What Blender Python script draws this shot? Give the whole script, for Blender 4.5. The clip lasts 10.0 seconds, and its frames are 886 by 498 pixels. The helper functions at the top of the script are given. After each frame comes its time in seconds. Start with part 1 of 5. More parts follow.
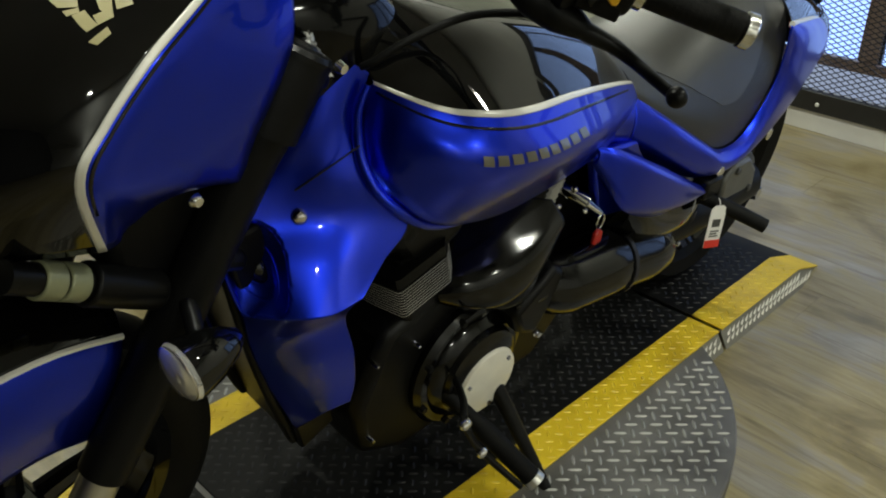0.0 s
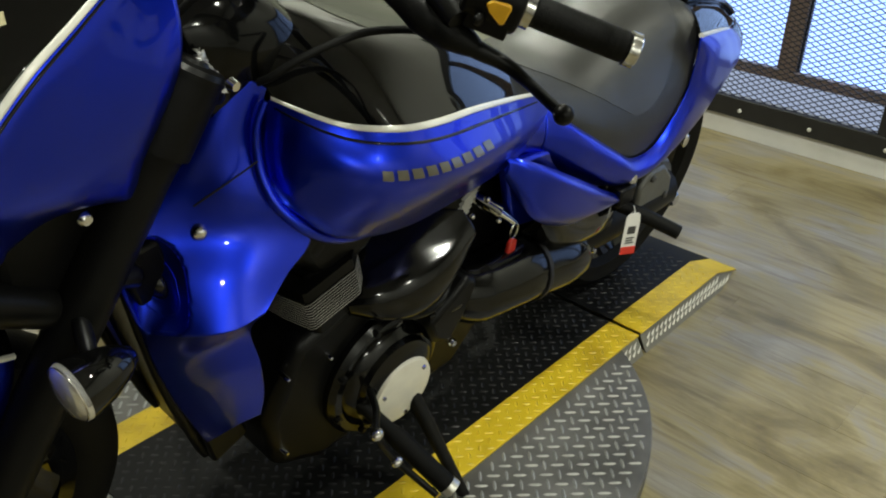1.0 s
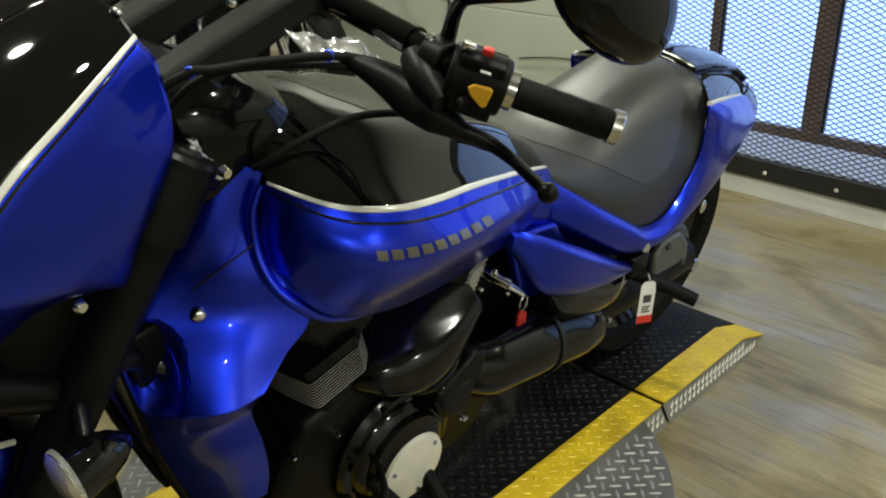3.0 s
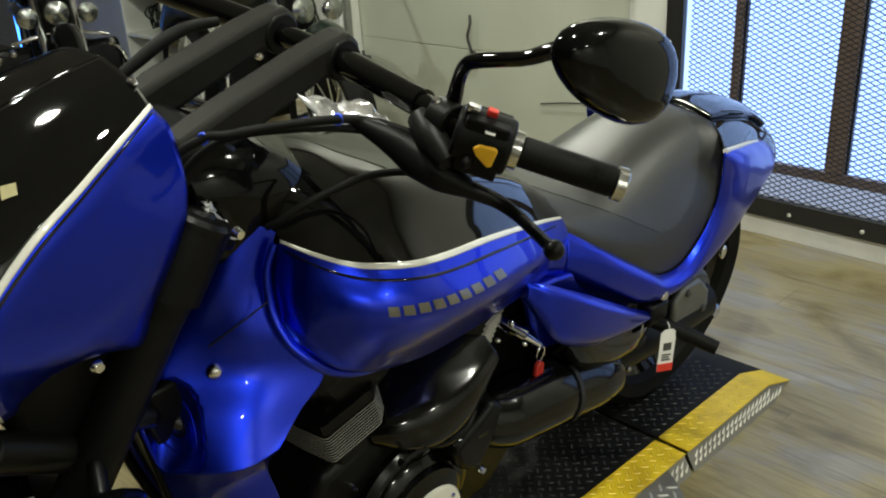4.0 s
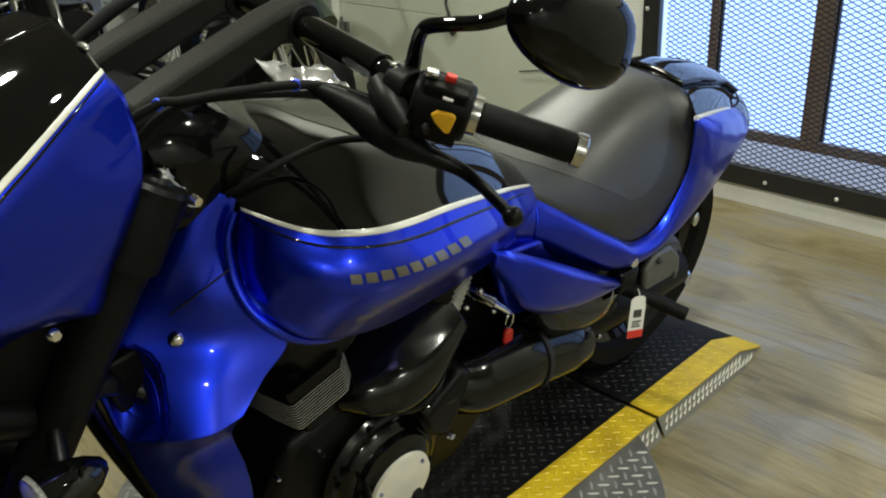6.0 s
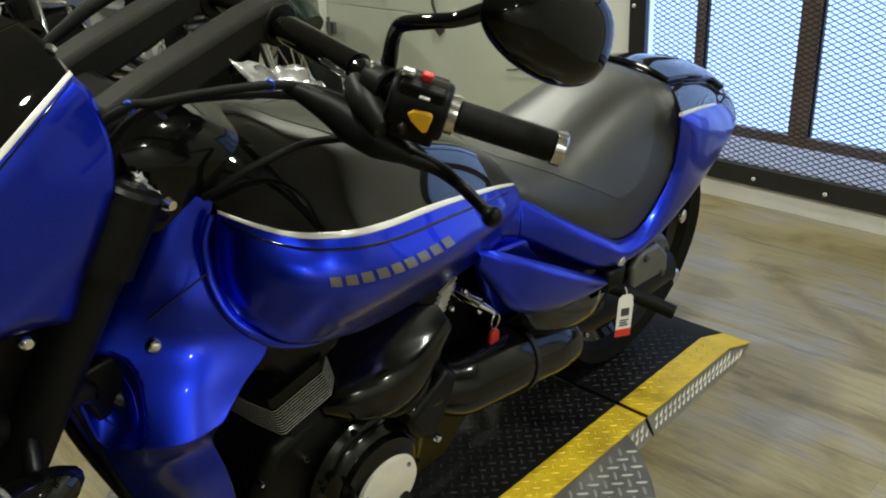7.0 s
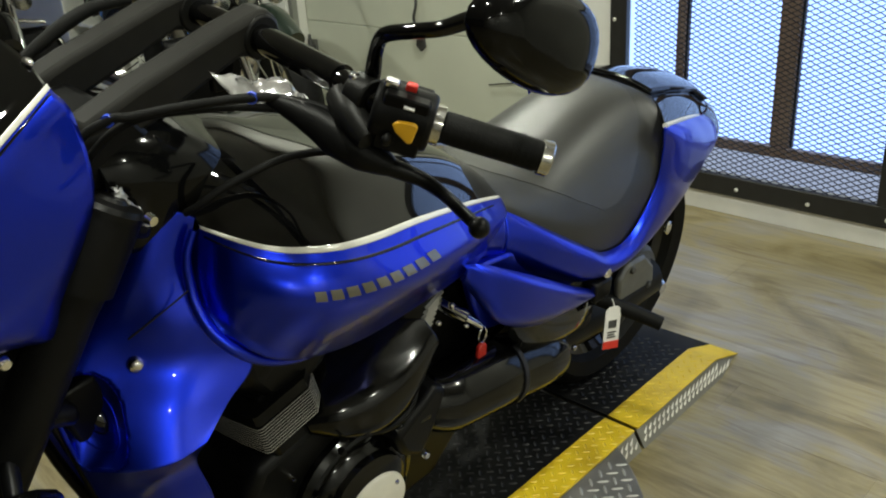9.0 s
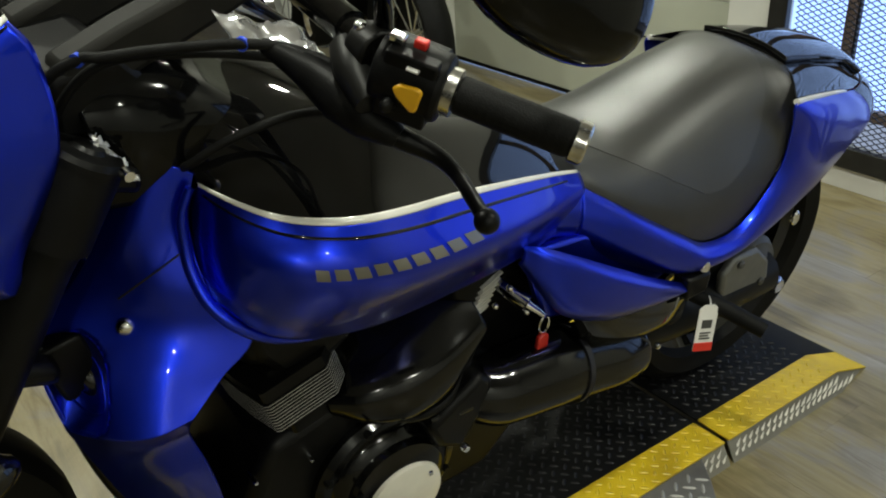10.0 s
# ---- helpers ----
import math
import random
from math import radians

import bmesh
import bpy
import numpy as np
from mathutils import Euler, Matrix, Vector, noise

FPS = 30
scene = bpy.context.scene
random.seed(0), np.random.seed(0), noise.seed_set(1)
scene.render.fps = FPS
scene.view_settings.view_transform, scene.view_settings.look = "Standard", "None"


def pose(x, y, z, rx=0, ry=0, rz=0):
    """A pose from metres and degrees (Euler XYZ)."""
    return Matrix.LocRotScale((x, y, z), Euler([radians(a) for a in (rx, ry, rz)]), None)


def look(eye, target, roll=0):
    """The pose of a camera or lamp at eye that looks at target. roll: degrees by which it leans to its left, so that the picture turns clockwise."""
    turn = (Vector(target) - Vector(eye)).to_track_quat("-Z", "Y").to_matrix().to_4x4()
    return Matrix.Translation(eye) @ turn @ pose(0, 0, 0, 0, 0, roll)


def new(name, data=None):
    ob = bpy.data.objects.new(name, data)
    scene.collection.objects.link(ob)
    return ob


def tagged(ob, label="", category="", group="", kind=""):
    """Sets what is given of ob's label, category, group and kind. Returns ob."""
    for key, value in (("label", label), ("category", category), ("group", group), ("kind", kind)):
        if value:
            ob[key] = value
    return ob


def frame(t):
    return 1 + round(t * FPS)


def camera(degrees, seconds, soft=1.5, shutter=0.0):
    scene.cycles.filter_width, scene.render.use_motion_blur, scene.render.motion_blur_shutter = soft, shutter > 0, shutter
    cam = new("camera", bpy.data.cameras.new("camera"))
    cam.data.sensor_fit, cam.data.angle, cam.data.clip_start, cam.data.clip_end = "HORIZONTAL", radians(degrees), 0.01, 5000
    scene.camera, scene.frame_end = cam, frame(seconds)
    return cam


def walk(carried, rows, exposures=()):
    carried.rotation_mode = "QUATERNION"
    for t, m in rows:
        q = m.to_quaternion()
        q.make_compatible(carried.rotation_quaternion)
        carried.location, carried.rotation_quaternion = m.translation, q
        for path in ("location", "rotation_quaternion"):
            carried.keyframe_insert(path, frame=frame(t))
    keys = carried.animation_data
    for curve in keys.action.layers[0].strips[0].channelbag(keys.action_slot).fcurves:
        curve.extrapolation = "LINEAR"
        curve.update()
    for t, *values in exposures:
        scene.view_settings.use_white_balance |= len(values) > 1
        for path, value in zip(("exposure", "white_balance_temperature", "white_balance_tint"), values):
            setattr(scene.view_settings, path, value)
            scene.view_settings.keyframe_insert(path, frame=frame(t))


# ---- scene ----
cam = camera(53.7, 10.0, soft=2.0)
PATH = [
    (0, (-0.161, -1.076, 1.268), (1.046, 0.165, 0.267), -0.4),
    (0.5, (-0.141, -1.104, 1.278), (1.105, 0.072, 0.246), 0.9),
    (1, (-0.118, -1.123, 1.287), (1.17, 0.037, 0.29), 0.9),
    (1.5, (-0.101, -1.142, 1.298), (1.218, 0.052, 0.384), 1.3),
    (2, (-0.095, -1.155, 1.299), (1.199, 0.07, 0.389), 0.6),
    (2.5, (-0.085, -1.156, 1.299), (1.2, 0.082, 0.395), -0.6),
    (4, (-0.059, -1.188, 1.327), (1.196, 0.162, 0.549), -3.2),
    (4.5, (-0.054, -1.188, 1.331), (1.204, 0.164, 0.564), -3.2),
    (5, (-0.041, -1.197, 1.324), (1.215, 0.116, 0.489), -2.8),
    (5.5, (-0.044, -1.206, 1.322), (1.209, 0.106, 0.48), -2.8),
    (7, (-0.015, -1.209, 1.316), (1.252, 0.087, 0.471), -3.5),
    (7.5, (-0.031, -1.198, 1.309), (1.199, 0.16, 0.509), -4.5),
    (8, (-0.033, -1.195, 1.314), (1.213, 0.164, 0.538), -4.8),
    (8.5, (-0.024, -1.196, 1.317), (1.255, 0.119, 0.52), -3.8),
    (9, (-0.01, -1.199, 1.306), (1.295, 0.08, 0.493), -3.8),
    (9.5, (0.076, -1.217, 1.29), (1.277, 0.152, 0.464), -3.5),
    (10, (0.216, -1.174, 1.274), (1.223, 0.294, 0.363), -2.9),
]
walk(cam, [(t, look(eye, target, roll)) for t, eye, target, roll in PATH],
     exposures=[(0.0, -0.26), (0.5, -0.12), (1.0, 0.0), (9.4, 0.0), (10.0, -0.2)])

# ---- world, daylight and lamps ----
world = bpy.data.worlds.new("world")
scene.world = world
world.use_nodes = True
wn = world.node_tree
sky = wn.nodes.new("ShaderNodeTexSky")
sky.sky_type = "NISHITA"
sky.sun_disc = False
sky.sun_elevation = radians(35)
sky.sun_rotation = radians(90)
wn.links.new(sky.outputs[0], wn.nodes["Background"].inputs[0])
wn.nodes["Background"].inputs[1].default_value = 0.1

LAMP_W = 35.0
LAMP_COLOUR = (0.90, 0.93, 0.80)
# The two at y -3.8 are added, unseen, to brighten the south wall.
LAMP_SPOTS = [(0.55, -0.85), (2.45, 1.15), (2.1, -1.7), (0.7, -3.8), (-1.5, -3.8), (0.2, 0.62), (0.6, 3.4)]
CEILING = 2.9
WINDOW_GLOW = 2.2

# ---- materials ----
def principled(name, **values):
    mat = bpy.data.materials.new(name)
    mat.use_nodes = True
    bsdf = mat.node_tree.nodes["Principled BSDF"]
    for key, value in values.items():
        bsdf.inputs[key.replace("_", " ").title().replace("Ior", "IOR")].default_value = value
    return mat, mat.node_tree, bsdf


def rgba(c):
    return (c[0], c[1], c[2], 1.0)


def grain(mat, colours, scale, detail=4.0, stretch=(1, 1, 1), rough=None, bump=0.0, bump_scale=None, random_shift=False, world=False, contrast=(0.3, 0.7)):
    """Colour, roughness and relief that vary with two noises in object space."""
    tree = mat.node_tree
    n, link = tree.nodes, tree.links.new
    bsdf = n["Principled BSDF"]
    coord = n.new("ShaderNodeTexCoord")
    mapping = n.new("ShaderNodeMapping")
    mapping.inputs["Scale"].default_value = stretch
    if world:
        geom = n.new("ShaderNodeNewGeometry")
        link(geom.outputs["Position"], mapping.inputs["Vector"])
    else:
        link(coord.outputs["Object"], mapping.inputs["Vector"])
    if random_shift:
        info = n.new("ShaderNodeObjectInfo")
        mul = n.new("ShaderNodeMath")
        mul.operation = "MULTIPLY"
        mul.inputs[1].default_value = 0.22 if world else 37.0
        link(info.outputs["Random"], mul.inputs[0])
        comb = n.new("ShaderNodeCombineXYZ")
        for axis in range(3):
            link(mul.outputs[0], comb.inputs[axis])
        link(comb.outputs[0], mapping.inputs["Location"])
    noise_a = n.new("ShaderNodeTexNoise")
    noise_a.inputs["Scale"].default_value = scale
    noise_a.inputs["Detail"].default_value = detail
    link(mapping.outputs[0], noise_a.inputs["Vector"])
    ramp = n.new("ShaderNodeValToRGB")
    ramp.color_ramp.elements[0].position = contrast[0]
    ramp.color_ramp.elements[1].position = contrast[1]
    ramp.color_ramp.elements[0].color = rgba(colours[0])
    ramp.color_ramp.elements[1].color = rgba(colours[-1])
    for k, c in enumerate(colours[1:-1]):
        e = ramp.color_ramp.elements.new(contrast[0] + (contrast[1] - contrast[0]) * (k + 1) / (len(colours) - 1))
        e.color = rgba(c)
    link(noise_a.outputs["Fac"], ramp.inputs[0])
    link(ramp.outputs[0], bsdf.inputs["Base Color"])
    noise_b = n.new("ShaderNodeTexNoise")
    noise_b.inputs["Scale"].default_value = bump_scale or scale * 6
    noise_b.inputs["Detail"].default_value = 3.0
    link(mapping.outputs[0], noise_b.inputs["Vector"])
    if rough:
        span = n.new("ShaderNodeMapRange")
        span.inputs["To Min"].default_value = rough[0]
        span.inputs["To Max"].default_value = rough[1]
        link(noise_a.outputs["Fac"], span.inputs["Value"])
        link(span.outputs[0], bsdf.inputs["Roughness"])
    if bump:
        relief = n.new("ShaderNodeBump")
        relief.inputs["Strength"].default_value = bump
        relief.inputs["Distance"].default_value = 0.002
        link(noise_b.outputs["Fac"], relief.inputs["Height"])
        link(relief.outputs[0], bsdf.inputs["Normal"])
    return mat


def plain(name, colour, roughness=0.5, metallic=0.0, coat=0.0, var=0.12, scale=30.0, bump=0.0, bump_scale=None, coat_rough=0.04, spec=0.5, spread=0.05):
    mat, tree, bsdf = principled(name, Roughness=roughness, Metallic=metallic)
    bsdf.inputs["Coat Weight"].default_value = coat
    bsdf.inputs["Specular IOR Level"].default_value = spec
    bsdf.inputs["Coat Roughness"].default_value = coat_rough
    low = [c * (1 - var) for c in colour]
    high = [min(1.0, c * (1 + var)) for c in colour]
    return grain(mat, [low, high], scale, rough=(max(0.02, roughness - spread), roughness + spread), bump=bump, bump_scale=bump_scale)


def glowing(name, colour, strength):
    mat = bpy.data.materials.new(name)
    mat.use_nodes = True
    n = mat.node_tree.nodes
    n.remove(n["Principled BSDF"])
    e = n.new("ShaderNodeEmission")
    e.inputs[0].default_value = rgba(colour)
    e.inputs[1].default_value = strength
    mat.node_tree.links.new(e.outputs[0], n["Material Output"].inputs[0])
    return mat


M_BLUE, blue_tree, blue_bsdf = principled("blue_pearl_paint", Roughness=0.31, Metallic=0.95)
blue_bsdf.inputs["Coat Weight"].default_value = 0.5
blue_bsdf.inputs["Coat IOR"].default_value = 1.45
blue_bsdf.inputs["Coat Roughness"].default_value = 0.03
grain(M_BLUE, [(0.007, 0.026, 0.54), (0.009, 0.030, 0.61)], 4, 3)
M_BLACK = plain("gloss_black_paint", (0.002, 0.002, 0.002), 0.03, 0.0, 0.0, 0.2, 20, spec=0.5, spread=0.012)
M_SHELL = plain("gloss_shell_paint", (0.002, 0.002, 0.002), 0.09, 0.0, 0.0, 0.2, 20, spec=0.2, spread=0.02)
M_STRIPE = plain("silver_white_stripe", (0.62, 0.61, 0.56), 0.3, 0.1, 0.6, 0.04, 40)
M_PLASTIC = plain("black_plastic", (0.004, 0.004, 0.004), 0.42, 0.0, 0.0, 0.15, 60, 0.15, 400, spec=0.12)
M_SATIN = plain("satin_black_metal", (0.006, 0.006, 0.0055), 0.42, 0.0, 0.0, 0.15, 30, 0.05, 300, spec=0.15)
M_CASE = plain("black_engine_paint", (0.003, 0.003, 0.003), 0.36, 0.0, 0.0, 0.2, 25, 0.1, 200, spec=0.16)
M_COVER = plain("satin_gloss_black", (0.002, 0.002, 0.002), 0.12, 0.0, 0.0, 0.2, 20, spec=0.38)
M_RUBBER = plain("black_rubber", (0.006, 0.006, 0.0058), 0.55, 0.0, 0.0, 0.2, 80, 0.3, 500, spec=0.1)
M_SEAT = plain("black_vinyl", (0.012, 0.012, 0.0115), 0.37, 0.0, 0.0, 0.06, 12, 0.15, 700, spec=0.8)
M_SEAT.node_tree.nodes["Principled BSDF"].inputs["Sheen Weight"].default_value = 0.15
M_SEAT.node_tree.nodes["Principled BSDF"].inputs["Sheen Roughness"].default_value = 0.45
M_SEAT_SIDE = plain("black_grained_vinyl", (0.012, 0.012, 0.0115), 0.40, 0.0, 0.0, 0.12, 12, 0.3, 500, spec=0.7)
M_RISER = plain("riser_paint", (0.012, 0.0115, 0.010), 0.55, 0.0, 0.0, 0.15, 30, 0.05, 300, spec=0.12)
M_CHROME = plain("chrome", (0.75, 0.75, 0.76), 0.09, 1.0, 0.0, 0.03, 20)
M_ALU = plain("brushed_aluminium", (0.62, 0.61, 0.57), 0.33, 1.0, 0.0, 0.08, 25)
M_FIN = plain("machined_fin_edge", (0.60, 0.59, 0.55), 0.4, 0.2, 0.0, 0.1, 60)
M_GREYCASE = plain("grey_cast_metal", (0.13, 0.132, 0.125), 0.45, 0.4, 0.0, 0.15, 30, 0.15, 150)
M_RINGS = plain("worn_bright_metal", (0.66, 0.65, 0.62), 0.2, 1.0, 0.0, 0.25, 60, 0.4, 90)
M_CAP = plain("silver_cover_cap", (0.80, 0.77, 0.67), 0.45, 0.05, 0.2, 0.05, 30)
M_OLIVE = plain("olive_plated_metal", (0.24, 0.25, 0.15), 0.45, 0.3, 0.0, 0.1, 30)
M_YELLOWBTN = plain("yellow_button", (0.75, 0.40, 0.01), 0.4, 0, 0.1, 0.05)
M_RED = plain("red_plastic", (0.62, 0.03, 0.02), 0.35, 0, 0.2, 0.08)
M_PAPER = plain("white_card", (0.75, 0.74, 0.72), 0.6, 0, 0, 0.04)
M_INK = plain("dark_print", (0.05, 0.05, 0.05), 0.6)
M_LETTER = plain("champagne_decal", (0.12, 0.114, 0.094), 0.35, 0.2, 0.5, 0.06, 40)
M_LOGO = plain("beige_decal", (0.30, 0.265, 0.13), 0.4, 0.0, 0.4, 0.06, 40)
M_MIRROR = principled("mirror_glass", Base_Color=(0.8, 0.8, 0.8, 1), Metallic=1.0, Roughness=0.02)[0]
M_LENS = principled("clear_lens", Base_Color=(0.92, 0.90, 0.88, 1), Roughness=0.06, Transmission_Weight=1.0, Ior=1.45)[0]
M_LENS.node_tree.nodes["Principled BSDF"].inputs["Transmission Weight"].default_value = 0.75
M_REFLECTOR = plain("lamp_reflector_glass", (0.34, 0.35, 0.33), 0.16, 0.9, 0.6, 0.3, 45, 0.5, 90)
M_AMBER = plain("amber_bulb", (0.8, 0.3, 0.05), 0.3)
M_TIE = plain("blue_cable_tie", (0.02, 0.06, 0.55), 0.4)
M_FILM = plain("clear_wrap", (0.85, 0.85, 0.86), 0.14, 0.85, 0.5, 0.1, 25, 1.0, 60)
# White for the strip that draws a highlight by the fork.
M_GLINT = plain("white_glint_strip", (0.78, 0.78, 0.80), 0.25, 0.15, 0.5, 0.08, 25, 0.6, 60)
M_DRIVE = plain("dark_cast_metal", (0.06, 0.06, 0.058), 0.5, 0.4, 0.0, 0.2, 30, 0.15, 150)
M_SIGNALBLUE = plain("dark_recess", (0.004, 0.004, 0.006), 0.6)

M_DECK = plain("black_deck_paint", (0.006, 0.006, 0.006), 0.62, 0.0, 0.0, 0.3, 12, 0.2, 90, spec=0.16)
M_DECKLUG = plain("worn_black_tread", (0.011, 0.011, 0.012), 0.50, 0.0, 0.0, 0.3, 20, spec=0.35)
M_YELLOW = grain(principled("yellow_deck_paint")[0], [(0.40, 0.27, 0.008), (0.60, 0.42, 0.012), (0.66, 0.47, 0.02)], 9, 6, rough=(0.35, 0.55), bump=0.15)
M_PLATE = grain(principled("galvanised_plate", Metallic=0.35)[0], [(0.075, 0.072, 0.066), (0.135, 0.131, 0.124), (0.20, 0.195, 0.184)], 7, 7, rough=(0.34, 0.55), bump=0.15)
M_BARE = plain("bare_aluminium_plate", (0.20, 0.19, 0.16), 0.42, 0.35, 0.0, 0.12, 15, 0.15, 120)
M_BRIGHT = plain("bright_worn_tread", (0.72, 0.70, 0.64), 0.35, 0.3, 0.0, 0.1, 20)
M_LUG = plain("worn_tread", (0.38, 0.38, 0.36), 0.5, 0.4, 0.0, 0.12, 20)

M_WOOD, wt, wb = principled("wood_plank", Roughness=0.3)


def wood_nodes():
    """Weathered boards along y: broad patches, fine grain, dark streaks, each board in its own tone."""
    n, link = wt.nodes, wt.links.new
    where = n.new("ShaderNodeNewGeometry")
    info = n.new("ShaderNodeObjectInfo")
    shift = n.new("ShaderNodeVectorMath")
    shift.operation = "MULTIPLY_ADD"
    comb = n.new("ShaderNodeCombineXYZ")
    for axis in range(3):
        link(info.outputs["Random"], comb.inputs[axis])
    shift.inputs[1].default_value = (3.0, 17.0, 5.0)
    link(comb.outputs[0], shift.inputs[0])
    link(where.outputs["Position"], shift.inputs[2])

    def noise(stretch, scale, detail, rough=0.55, warp=0.0, start=None):
        m = n.new("ShaderNodeMapping")
        m.inputs["Scale"].default_value = stretch
        link(start or shift.outputs[0], m.inputs["Vector"])
        t = n.new("ShaderNodeTexNoise")
        t.inputs["Scale"].default_value, t.inputs["Detail"].default_value, t.inputs["Roughness"].default_value, t.inputs["Distortion"].default_value = scale, detail, rough, warp
        link(m.outputs[0], t.inputs["Vector"])
        return t.outputs["Fac"]

    def ramp(fac, stops):
        r = n.new("ShaderNodeValToRGB")
        e = r.color_ramp.elements
        e[0].position, e[0].color = stops[0][0], rgba(stops[0][1])
        e[1].position, e[1].color = stops[-1][0], rgba(stops[-1][1])
        for p, c in stops[1:-1]:
            e.new(p).color = rgba(c)
        link(fac, r.inputs[0])
        return r.outputs[0]

    def times(a, b, amount):
        x = n.new("ShaderNodeMix")
        x.data_type, x.blend_type = "RGBA", "MULTIPLY"
        x.inputs["Factor"].default_value = amount
        link(a, x.inputs[6])
        link(b, x.inputs[7])
        return x.outputs[2]

    patches = ramp(noise((2.1, 0.75, 1.0), 2.4, 7.0, 0.6, 1.0, where.outputs["Position"]), [(0.28, (0.098, 0.076, 0.036)), (0.41, (0.180, 0.147, 0.068)), (0.52, (0.248, 0.210, 0.114)), (0.60, (0.222, 0.202, 0.165)), (0.72, (0.272, 0.258, 0.228))])
    grain_fine = noise((46.0, 2.2, 1.0), 2.0, 6.0, 0.65)
    colour = times(patches, ramp(grain_fine, [(0.30, (0.68, 0.66, 0.62)), (0.62, (1.10, 1.10, 1.10))]), 0.6)
    colour = times(colour, ramp(noise((10.0, 1.1, 1.0), 1.7, 5.0, 0.6, 1.3), [(0.32, (0.60, 0.54, 0.46)), (0.46, (1.0, 1.0, 1.0)), (0.75, (1.16, 1.16, 1.18))]), 0.8)
    colour = times(colour, ramp(info.outputs["Random"], [(0.0, (0.95, 0.94, 0.92)), (0.5, (1.0, 1.0, 0.99)), (1.0, (1.04, 1.04, 1.05))]), 1.0)
    link(colour, wb.inputs["Base Color"])
    span = n.new("ShaderNodeMapRange")
    span.inputs["To Min"].default_value, span.inputs["To Max"].default_value = 0.22, 0.46
    link(grain_fine, span.inputs["Value"])
    link(span.outputs[0], wb.inputs["Roughness"])
    relief = n.new("ShaderNodeBump")
    relief.inputs["Strength"].default_value, relief.inputs["Distance"].default_value = 0.10, 0.002
    link(grain_fine, relief.inputs["Height"])
    link(relief.outputs[0], wb.inputs["Normal"])


wood_nodes()
M_WALL = plain("painted_wall", (0.62, 0.62, 0.57), 0.6, 0, 0, 0.04, 3, 0.2, 120)
M_TRACK = plain("grey_galvanised_track", (0.26, 0.27, 0.24), 0.45, 0.4, 0, 0.12, 15)
M_DOOR = plain("pale_door_paint", (0.52, 0.54, 0.45), 0.45, 0, 0, 0.05, 2.5, 0.1, 60)
M_WHITE = plain("white_trim_paint", (0.72, 0.72, 0.68), 0.45, 0, 0, 0.05, 5)
M_BASE = plain("baseboard_paint", (0.66, 0.65, 0.62), 0.45, 0, 0, 0.08, 6)
M_FRAME = plain("black_steel_frame", (0.014, 0.014, 0.014), 0.45, 0, 0, 0.25, 20, 0.1)
M_MESH = plain("dark_expanded_metal", (0.020, 0.022, 0.028), 0.5, 0.3, 0, 0.2, 30)
M_MULLION = grain(principled("brown_mullion")[0], [(0.22, 0.145, 0.10), (0.36, 0.26, 0.20)], 6, 5, stretch=(3, 3, 0.4), rough=(0.4, 0.6))
M_CEIL = plain("ceiling_paint", (0.45, 0.44, 0.41), 0.8, 0, 0, 0.05, 2)
M_DARKWALL = plain("dark_wall_paint", (0.05, 0.05, 0.055), 0.6, 0, 0, 0.1, 2)
M_GREYWALL = plain("pale_wall_paint", (0.78, 0.78, 0.75), 0.6, 0, 0, 0.06, 2)
M_SHELF = plain("shelf_laminate", (0.72, 0.73, 0.68), 0.4, 0, 0, 0.04, 6)
# Daylight through the panes is their own glow, the lower one dimmer for shade.
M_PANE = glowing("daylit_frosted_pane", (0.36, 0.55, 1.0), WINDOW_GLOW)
M_PANE_LOW = glowing("dim_glow_lower_pane", (0.42, 0.50, 0.68), 0.85)
M_LAMP = glowing("lamp_diffuser", (1.0, 0.88, 0.66), 30.0)
M_LED = glowing("blue_led_strip", (0.05, 0.25, 1.0), 6.0)


